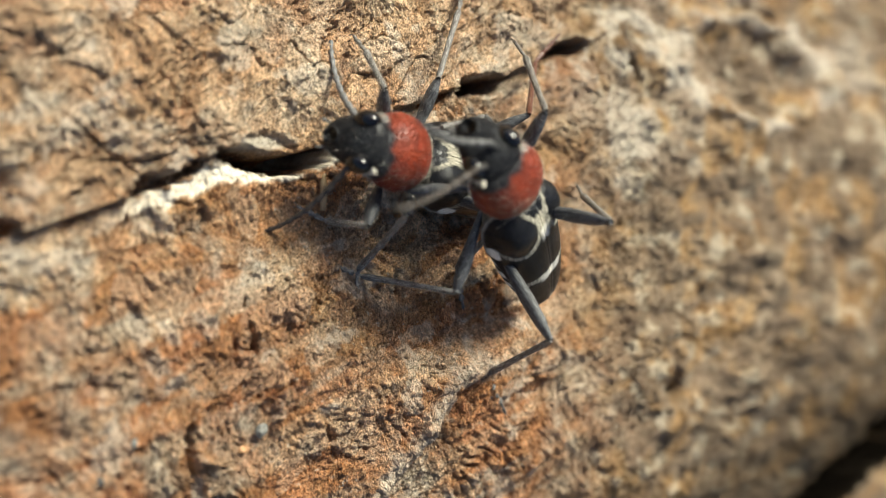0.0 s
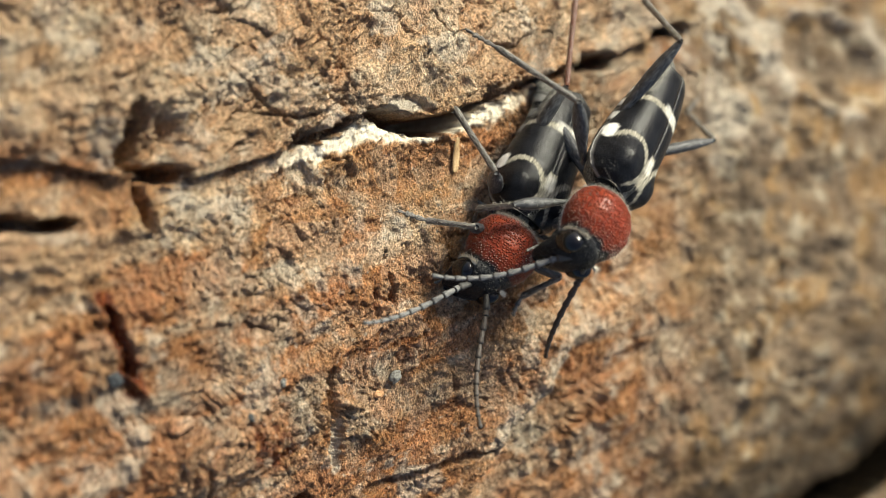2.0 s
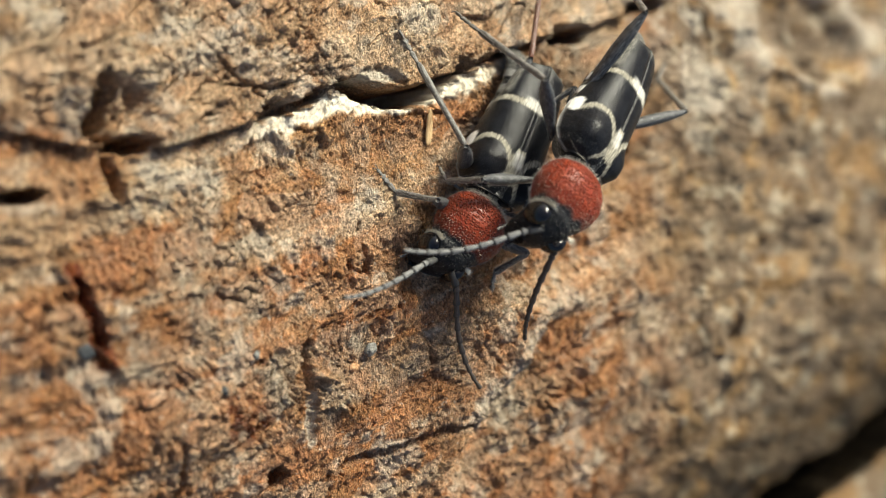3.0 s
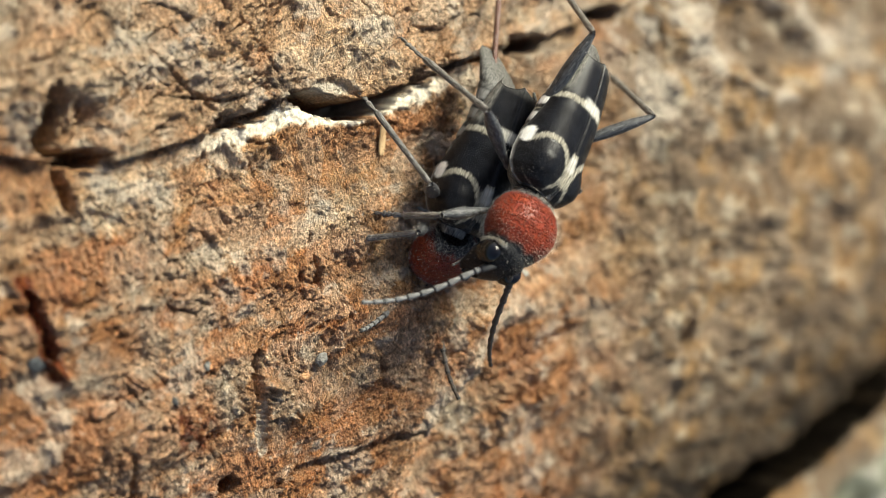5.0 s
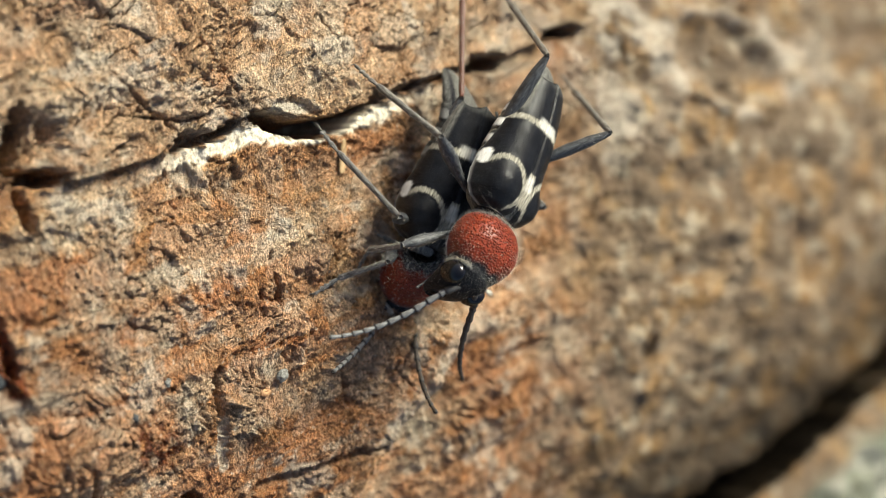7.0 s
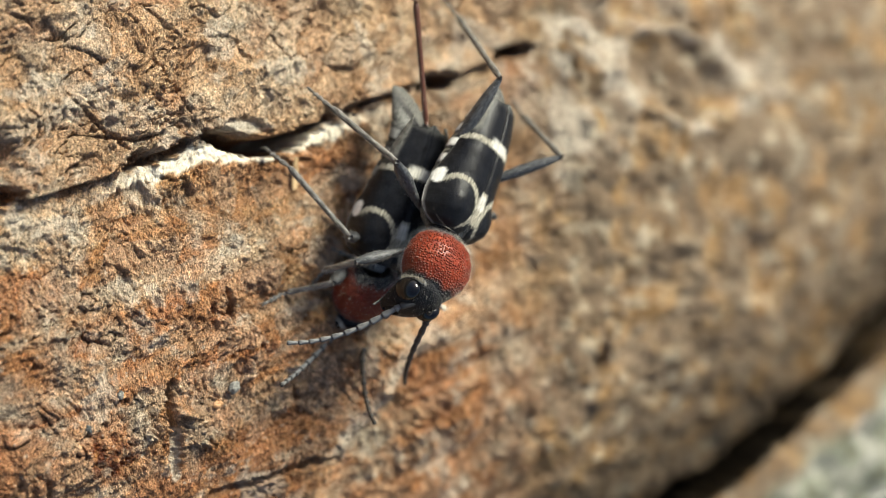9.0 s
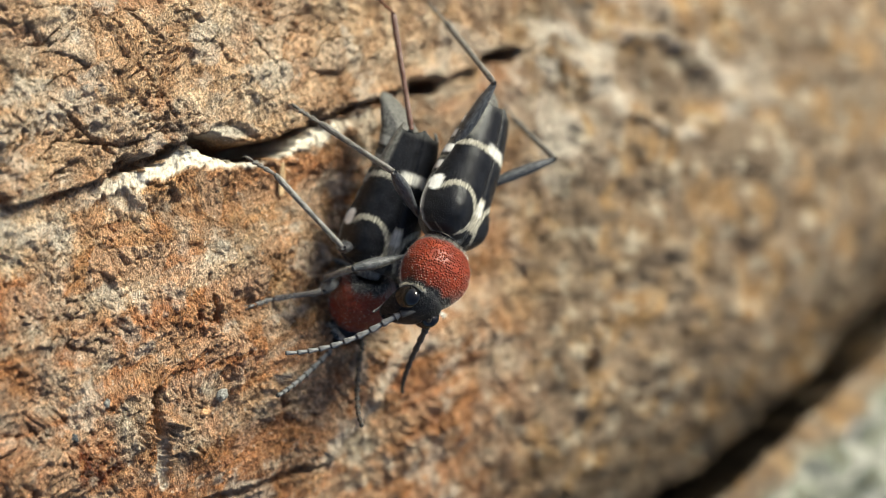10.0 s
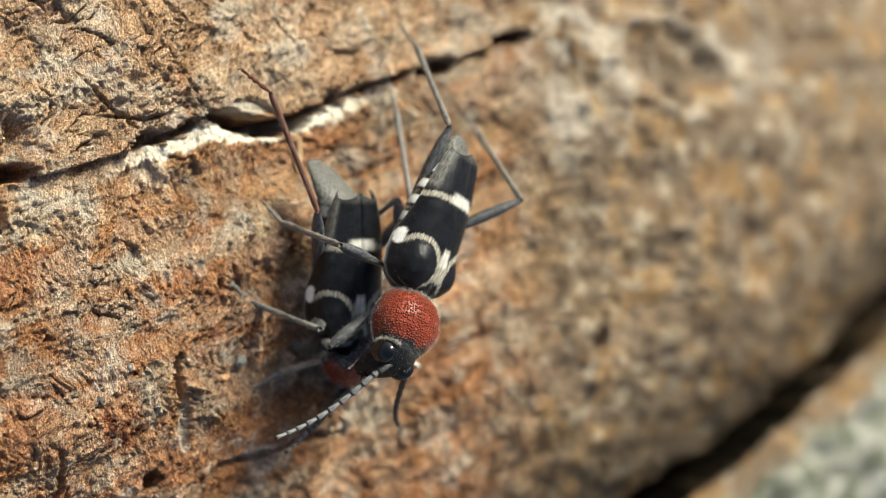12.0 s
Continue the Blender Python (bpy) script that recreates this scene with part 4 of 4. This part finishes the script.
# ---- how the beetles move: seconds, millimetres and degrees ----
# place, heading, pitch and lean of the body; then heading, pitch and lean of the fore body against it
UPPER_BODY = [
    (0, 0.29, 4.77, 6.72, 134.76, 32.41, -0.33),
    (0.5, -2.95, 4.71, 6.58, 155.8, 23.28, -8.82),
    (1, -2.36, 3.32, 6.75, 195.14, 14.8, 1.52),
    (1.5, -2.15, 3.03, 6.38, 199.73, 14.61, -3.81),
    (2, -1.96, 2.96, 6.78, 232.8, 2.6, -21.45),
    (3, -2.19, 2.64, 6.71, 233.15, 1.96, -19.08),
    (5, -1.99, 1.95, 6.95, 241.2, -2.62, -17.96),
    (6.5, -2.02, 1.77, 7.1, 242.13, -0.81, -17.03),
    (9.5, -1.38, 1.75, 7.08, 243.46, -0.47, -20.45),
    (10.5, -0.45, 1.32, 7.04, 246.75, -0.43, -20.88),
    (11, -3.02, -0.31, 7.13, 249.31, -6.33, -20.4),
    (11.5, -3.94, -2.55, 6.96, 244.05, -1.16, -20.7),
    (12, -3.98, -2.48, 7.15, 248.66, -6.03, -19.8),
]
UPPER_FORE = [
    (0, 15, -1, -2.5),
    (0.5, 14.9, -7.5, 1.5),
    (1, -8, -15.2, 0.9),
    (1.5, -2, -17.4, -6.5),
    (2, -0.8, 1.3, 10.6),
    (3, -1.7, 4.8, 16.6),
    (5, -3.1, 2, 19.8),
    (6.5, -4.3, 3.7, 16.2),
    (9.5, -4.4, 4.9, 18.9),
    (10.5, -6.1, 2.2, 18.2),
    (11, -11.7, 8.3, 21),
    (11.5, -5.8, 7.5, 19.2),
    (12, -8.1, 15.1, 13.5),
]
LOWER_BODY = [
    (0, -2.79, 6.64, 3.17, -193.42, 14.6, 13.6),
    (0.5, -6.1, 6.52, 3.05, -165.38, 8.8, 15),
    (1, -5.51, 2.94, 2.91, -140.46, 6.21, 22.89),
    (1.5, -5.14, 1.75, 2.89, -128.13, -0.05, 23.54),
    (2, -4.22, 1.63, 2.77, -121.18, 4.67, 4.34),
    (3, -4.57, 1.24, 2.83, -119.03, 0.78, 6.3),
    (5, -3.62, 0.41, 2.99, -108.64, -14.36, 2.28),
    (6.5, -3.24, 0.36, 3.06, -108.7, -11.8, 3.93),
    (9.5, -2.97, 0.28, 3.15, -104.41, -14.79, 3.77),
    (10.5, -2.44, -0.09, 3.24, -103.38, -11.2, 3.92),
    (11, -4.73, -2.26, 3.21, -97.22, -7.07, 2.88),
    (11.5, -5.96, -5.01, 3.01, -101.71, 3.94, -3.22),
    (12, -5.31, -4.9, 3.02, -87.76, -11.71, 0.51),
]
LOWER_FORE = [
    (0, 8.7, -1.3, -5.3),
    (0.5, 3.5, -1.2, -13),
    (1, -6.4, -8.2, -6),
    (1.5, -1, -12, 0.4),
    (2, -5.2, -8.9, 8.9),
    (3, -10.5, -6, 3.9),
    (5, 24.2, -43.2, 3.5),
    (6.5, 24.3, -38.6, 3.4),
    (9.5, 16.1, -31.7, 2.5),
    (10.5, 20.4, -27.3, -0.3),
    (11, 19.7, -42.8, 6.9),
    (11.5, 51.3, -40.5, 1.7),
    (12, 47.7, -35.1, 1.4),
]
# tips of the feelers
UPPER_FEELERS = {
    1: [(0, -8.3, 4.3, 11.3), (0.5, -12.6, 2.9, 10), (1, -10.6, -2, 10.2), (1.5, -9.4, -2.9, 9.1), (2, -2, -4.9, 2.9), (3, -2.3, -5.3, 3.5), (6.5, -0.6, -6.5, 3.6), (9.5, -0.5, -6.2, 2.6), (10.5, 0.5, -6.6, 2.8), (11, -2.1, -8.1, 2.5), (11.5, -2.6, -10.2, 3.1), (12, -1.2, -9.9, 2.9)],
    -1: [(0, -8.6, 7.9, 12.6), (0.5, -13.3, 7.9, 11.4), (1, -12.8, 7, 7.6), (1.5, -12.3, 5.3, 6.7), (2, -10.5, -0.7, 3.3), (3, -11.6, -1, 5.1), (6.5, -10.5, -3.7, 5.1), (9.5, -9.4, -3.4, 3.6), (10.5, -9.2, -4.1, 5.4), (11, -12, -5.5, 5.8), (11.5, -12.6, -8.6, 6), (12, -11.6, -9.3, 6.3)],
}
LOWER_FEELERS = {
    1: [(0, -8.8, 4.3, 0.9), (0.5, -11.3, -0.5, 2.7), (1, -5.6, -3.6, 0.9), (1.5, -8, -6, 4.8), (2, -7.8, -6.7, 5), (3, -4, -7.6, 1.8), (6.5, -3.4, -7.4, 4.7), (9.5, -4.3, -7.4, 5.1), (10.5, -4.6, -6.6, 5.5), (11, -7, -7.3, 6.1), (11.5, -7.5, -9.1, 4.6), (12, -7.1, -9.2, 3.4)],
    -1: [(0, -5.8, 11.4, 0.9), (0.5, -10.1, 9.4, 0.9), (1, -15.4, 1.1, 5.9), (1.5, -12.7, -1.5, 3.2), (2, -12.8, -2.7, 3.5), (3, -13.4, -3, 4.6), (6.5, -9.1, -5.7, 3.6), (9.5, -9.4, -5.8, 3.8), (10.5, -8.7, -6.3, 4), (11, -11.4, -7.7, 3.2), (11.5, -10.8, -9.6, 2.4), (12, -8.8, -10.8, 2.7)],
}
# knees and ankles of the legs
UPPER_LEGS = {
    ("mid", -1): (
        [(0, 1.5, 8.7, 8.2), (0.5, -2.4, 9.9, 5.8), (1, -3.3, 9, 6.5), (1.5, -2.5, 8.1, 4.7), (2, -4.9, 7.3, 8.1), (3, -5.3, 6.8, 8.3), (6.5, -5.8, 5.8, 8), (9.5, -5.4, 5.4, 8.5), (10.5, -4.7, 4.6, 8.7), (11, -7.7, 1.8, 8.4), (11.5, -8.2, -0, 8.4), (12, -8.2, -0.2, 7.9)],
        [(0, 3.2, 11.7, 4.3), (0.5, -2.6, 12.8, 1.5), (1, -3.7, 11.7, 2.1), (1.5, -3.3, 11.9, 1.2), (2, -6.7, 10.1, 4.2), (3, -5.7, 9.5, 3.9), (6.5, -6.3, 8.5, 3.6), (9.5, -6.4, 8.2, 4.2), (10.5, -6.3, 6.6, 4.2), (11, -12.2, 2.6, 5.8), (11.5, -9.6, 1.5, 3.7), (12, -8.9, 1.2, 3)],
    ),
    ("hind", -1): (
        [(0, 3.8, 3.2, 10.4), (0.5, -0.4, 5.6, 11), (1, 2, 8.8, 9.7), (1.5, 3.1, 8.5, 8.4), (2, 0.3, 10.5, 9.9), (3, 0.2, 10.4, 9.7), (6.5, 0.1, 10.1, 9.4), (9.5, 0.8, 10, 9.4), (10.5, 1.3, 9.8, 9.3), (11, -1.7, 8.2, 8.9), (11.5, -2.4, 6.1, 8.4), (12, -2.2, 6.2, 8.7)],
        [(0, 6.7, 4.8, 4.2), (0.5, 2, 6.4, 4.5), (1, 4, 11, 3.4), (1.5, 5.5, 10.7, 2.2), (2, 3.1, 13.6, 4.2), (3, 2.8, 13.8, 4.2), (6.5, 2.3, 13.5, 3.7), (9.5, 2.1, 13.9, 3.7), (10.5, 2.3, 13.8, 3.6), (11, 0.1, 13.5, 4.6), (11.5, -1.1, 11.4, 4), (12, -0.9, 11.1, 3.9)],
    ),
    ("hind", 1): (
        [(0, 2.2, -2.7, 5.9), (0.5, 1.3, -1.9, 4.6), (1, 5.1, 0.8, 5.4), (1.5, 6.6, 0.6, 4.4), (2, 5.8, 6.1, 6.8), (3, 5.6, 6, 6.8), (6.5, 3.7, 6.2, 10), (9.5, 5, 6, 9.2), (10.5, 5.9, 6.2, 8.5), (11, 3.5, 4.7, 7.8), (11.5, 2.1, 2.6, 8.7), (12, 2.6, 2.5, 9)],
        [(0, 3, -4.3, 0.6), (0.5, 2.4, -1.4, 0.6), (1, 6.5, 0.8, 0.6), (1.5, 8.3, 1.5, 0.6), (2, 9.5, 8.3, 1.2), (3, 9, 8.6, 1.3), (6.5, 6.4, 9.1, 4.2), (9.5, 7.2, 8.8, 3.2), (10.5, 8.3, 9.1, 2.6), (11, 5.9, 8.6, 2.6), (11.5, 3.2, 6.7, 3.1), (12, 3.8, 6.6, 3.4)],
    ),
    ("mid", 1): (
        [(0, -2.4, 1, 3.8), (0.5, -5.3, 0.5, 4), (1, -3.4, -0.8, 4.5), (1.5, -3.2, -1.2, 4.7)],
        [(0, -4.4, 1, 0.6), (0.5, -6.2, 0.1, 0.6), (1, -4.9, -2.7, 0.6), (1.5, -5, -2.7, 0.6)],
    ),
    ("fore", -1): (
        [(1.5, -5.8, 5, 4.4), (2, -6.6, 2.4, 5.3), (3, -6.8, 2.1, 5.1), (6.5, -6.2, 0.5, 5.6), (9.5, -5.6, 0.4, 5.3), (10.5, -4.8, 0.1, 5), (11, -7.4, -2.2, 6), (11.5, -7.9, -4.7, 5.4), (12, -7.3, -4.8, 5.8)],
        [(1.5, -7.4, 4, 2.2), (2, -6.4, 2.3, 2.4), (3, -6.6, 2.2, 2.3), (6.5, -6.3, 0.3, 2.7), (9.5, -5.7, -0.1, 2.5), (10.5, -4.2, -0.2, 2.2), (11, -7.1, -1.9, 3.2), (11.5, -7.3, -4.4, 2.6), (12, -6.4, -4.9, 3.1)],
    ),
}
LOWER_LEGS = {
    ("fore", -1): (
        [(0, -5.2, 10.3, 4.6), (0.5, -10.1, 8.5, 4.3), (1, -8.5, 4.1, 3.2), (1.5, -7, 1.9, 2.4), (2, -7.1, 1.3, 3.5), (3, -7.7, 1.1, 3.3), (6.5, -6.5, -0.6, 3.9), (9.5, -6.6, -1.1, 3.6), (10.5, -6.1, -1.1, 3.6), (11, -8, -3, 4.4), (11.5, -8.7, -5.5, 4.2), (12, -7.6, -6.2, 4.1)],
        [(0, -4.8, 11.8, 2.2), (0.5, -10.3, 10.1, 1.8), (1, -10.2, 5.6, 1.4), (1.5, -9.9, 1.8, 1.9), (2, -8.5, 1.7, 0.9), (3, -8.5, 1.7, 0.6), (6.5, -7, -1.2, 1.1), (9.5, -7, -1.2, 0.7), (10.5, -7.2, -1.2, 0.9), (11, -9.3, -3.1, 1.8), (11.5, -9.6, -5.9, 1.5), (12, -8.1, -6.7, 1.3)],
    ),
    ("mid", -1): (
        [(0, -1.2, 10.7, 3.2), (0.5, -6.3, 10.9, 1.9), (1, -6, 7.3, 2.2), (1.5, -6.2, 5.8, 2.6), (2, -6.8, 4, 4.4), (3, -7, 3.8, 4.4), (6.5, -6.5, 2.1, 5.4), (9.5, -6.3, 1.7, 5.5), (10.5, -5.8, 1.3, 5.4), (11, -7.6, 2.1, 3.1), (11.5, -9.5, -3.8, 5.4), (12, -8.7, -4.2, 5.4)],
        [(0, 1.4, 14.4, 1.2), (0.5, -5, 14.8, 0.6), (1, -4.5, 10.8, 0.6), (1.5, -6.7, 10.5, 0.8), (2, -6.7, 7.5, 0.7), (3, -8, 8, 1.9), (6.5, -7.3, 5.2, 1.5), (9.5, -7.8, 5.3, 2.3), (10.5, -8.9, 4.9, 3.9), (11, -6.8, 5.6, 0.6), (11.5, -10.7, -2.5, 0.7), (12, -9.6, -2.9, 0.7)],
    ),
    ("hind", -1): (
        [(0, 2.7, 8.6, 4.4), (0.5, -1.2, 10, 4.3), (1, -1.2, 8.8, 3.8), (1.5, -2, 8.8, 4.3), (2, -2.2, 8.8, 4.7), (3, -1.8, 8.8, 4), (6.5, -1.9, 8.2, 4.7), (9.5, -1.8, 7.7, 4.7), (10.5, -2.1, 7.5, 5.4), (11, -6.7, 4, 6.2), (11.5, -8, 1.7, 5.7), (12, -8.4, 1.7, 5.5)],
        [(0, 6.6, 12.1, 0.7), (0.5, 2.6, 13.7, 0.7), (1, 2.5, 13.2, 1), (1.5, 1.2, 13.2, 0.9), (2, 0.4, 13.9, 1.9), (3, 0.5, 14.3, 1.5), (6.5, 0.2, 13.7, 2.1), (9.5, -2.3, 14, 5.8), (10.5, -1.4, 13.2, 2.5), (11, -6.9, 8.7, 1.9), (11.5, -10.6, 7.5, 4.9), (12, -10.8, 7.6, 5.1)],
    ),
    ("hind", 1): (
        [(11, -0.9, 3.8, 4.1), (11.5, -2.8, 1.7, 3.5), (12, -2.1, 2, 4)],
        [(11, 1.1, 9.5, 2), (11.5, -1.3, 7.9, 2.4), (12, -0.9, 7.9, 1.9)],
    ),
    ("mid", 1): (
        [(0, -4.6, 3.3, 4.5), (0.5, -7.2, 2.8, 4.6)],
        [(0, -4.6, 1.3, 0.6), (0.5, -4.5, 0.2, 1.3)],
    ),
}


def glide(rows, t):
    """Smooth values of rows (seconds, values ...) at t."""
    times = [r[0] for r in rows]
    vals = np.array([r[1:] for r in rows], float)
    if t <= times[0]:
        return vals[0]
    if t >= times[-1]:
        return vals[-1]
    k = max(i for i, s in enumerate(times) if s <= t)
    h = times[k + 1] - times[k]

    def slope(i):
        if i in (0, len(times) - 1):
            return np.zeros(vals.shape[1])
        a, b = (vals[i] - vals[i - 1]) / (times[i] - times[i - 1]), (vals[i + 1] - vals[i]) / (times[i + 1] - times[i])
        return np.where(a * b > 0, 2 * a * b / (a + b + np.where(a + b == 0, 1e-9, 0)), 0)

    u = (t - times[k]) / h
    a, b, ma, mb = vals[k], vals[k + 1], slope(k) * h, slope(k + 1) * h
    return (2 * u**3 - 3 * u**2 + 1) * a + (u**3 - 2 * u**2 + u) * ma + (3 * u**2 - 2 * u**3) * b + (u**3 - u**2) * mb


def turned(yaw, pitch, roll):
    return Matrix.Rotation(radians(yaw), 4, "Z") @ Matrix.Rotation(radians(-pitch), 4, "Y") @ Matrix.Rotation(radians(roll), 4, "X")


def along(a, b, up):
    """A pose at a, x towards b, z as near up as can be; in millimetres."""
    x = (b - a).normalized()
    y = up.cross(x)
    y = y.normalized() if y.length > 1e-4 else x.orthogonal().normalized()
    z = x.cross(y)
    m = Matrix((x, y, z)).transposed().to_4x4()
    m.translation = a * MM
    return m


def reach(hip, knee, ankle, first, second):
    """Knee and ankle at the true lengths of the two pieces, near the wanted ones."""
    gap = ankle - hip
    far = min(gap.length, (first + second) * 0.995)
    far = max(far, abs(first - second) * 1.02 + 0.01)
    way = gap.normalized()
    side = (knee - hip) - way * (knee - hip).dot(way)
    side = side.normalized() if side.length > 1e-3 else Vector((0, 0, 1))
    a = (first**2 - second**2 + far**2) / (2 * far)
    return hip + way * a + side * math.sqrt(max(first**2 - a * a, 0)), hip + way * far


def ground_at(p):
    return float(log_height(np.array([p.x]), np.array([p.y]))[0])


def pace(t):
    """The pair rests until 10.65 s, then steps down in a third of a second."""
    return t if t <= 10.5 or t >= 11 else 10.5 + 0.5 * max(0.0, t - 10.65) / 0.35


def beetle_rows(made, body, fore, sizes, feelers, legs, times, hug):
    root, moving = made
    rows = {key: [] for key in moving}
    root_rows = []
    for t in times:
        s = pace(t)
        x, y, z, yaw, pitch, roll = glide(body, s)
        at = Matrix.Translation((x, y, z)) @ turned(yaw, pitch, roll)
        front = turned(*glide(fore, s))
        meters = at.copy()
        meters.translation = at.translation * MM
        root_rows.append((t, meters))
        inv = at.inverted()
        rows["shield"].append((t, front))
        rows["head"].append((t, front @ turned(-5, 0, -16)))
        for side in (1, -1):
            base = front @ Vector((4.15, 0.48 * side, 0.62))
            tip = Vector(glide(feelers[side], s))
            tip.z = max(tip.z, ground_at(tip) + 0.9)
            tip = inv @ tip
            rows["feeler", side].append((t, along(base, tip, inv.to_3x3() @ Vector((0.2, 0.6, 0.4)))))
            for kind in ("fore", "mid", "hind"):
                hx, hy, hz = HIPS[kind]
                hip = Vector((hx, hy * side, hz))
                if kind == "fore":
                    hip = front @ hip
                known = legs.get((kind, side))
                spread = {"fore": (1.2, 2.0), "mid": (-0.8, 2.6), "hind": (-3.2, 2.6)}[kind]
                foot = at @ (hip + Vector((spread[0], spread[1] * side * (-0.1 if hug else 1), -2.6)))
                foot.z = foot.z if hug else ground_at(foot) + 0.5
                bend = at @ (hip + Vector((spread[0] * 0.4, spread[1] * (0.15 if hug else 0.8) * side, -1.5 if hug else 1.2)))
                if hug and side > 0:
                    foot = at @ (hip + Vector((0.5, 0.4, -5.0) if kind == "fore" else (-0.5, -0.2, -5.0)))
                    foot.z = max(foot.z, ground_at(foot) + 0.4)
                    bend = at @ (hip + Vector((0.3, 1.0, -2.5) if kind == "fore" else (-2.5, -1.0, -2.0)))
                if known:
                    w = float(smooth(known[0][-1][0] + 0.8, known[0][-1][0], t)) * float(smooth(known[0][0][0] - 0.8, known[0][0][0], t))
                    bend = bend.lerp(Vector(glide(known[0], s)), w)
                    foot = foot.lerp(Vector(glide(known[1], s)), w)
                knee, ankle = reach(at @ hip, bend, foot, *sizes[kind])
                low = ground_at(ankle)
                onward = (ankle - knee)
                onward.z = 0
                onward = onward.normalized() if onward.length > 1e-3 else Vector((1, 0, 0))
                drop = min(max(ankle.z - low - 0.12, 0.0), TARSUS_LONG[kind] * 0.8)
                run = math.sqrt(TARSUS_LONG[kind] ** 2 - drop**2)
                toe = ankle + onward * run - Vector((0, 0, drop))
                h, k, a, e = hip, inv @ knee, inv @ ankle, inv @ toe
                up = inv.to_3x3() @ Vector((0, 0, 1))
                rows["femur", kind, side].append((t, along(h, k, up)))
                rows["tibia", kind, side].append((t, along(k, a, up)))
                rows["tarsus", kind, side].append((t, along(a, e, up)))
    return root, root_rows, moving, rows


def motions():
    times = sorted({k / 4 for k in range(0, 13)} | {k / 2 for k in range(6, 21)} | {10 + k / 4 for k in range(0, 9)} | {10.65, 10.85})
    for made, body, fore, sizes, feelers, legs in (
        (upper, UPPER_BODY, UPPER_FORE, UPPER_SIZES, UPPER_FEELERS, UPPER_LEGS),
        (lower, LOWER_BODY, LOWER_FORE, LOWER_SIZES, LOWER_FEELERS, LOWER_LEGS),
    ):
        root, root_rows, moving, rows = beetle_rows(made, body, fore, sizes, feelers, legs, times, made is upper)
        walk(root, root_rows)
        for key, ob in moving.items():
            walk(ob, rows[key])


motions()
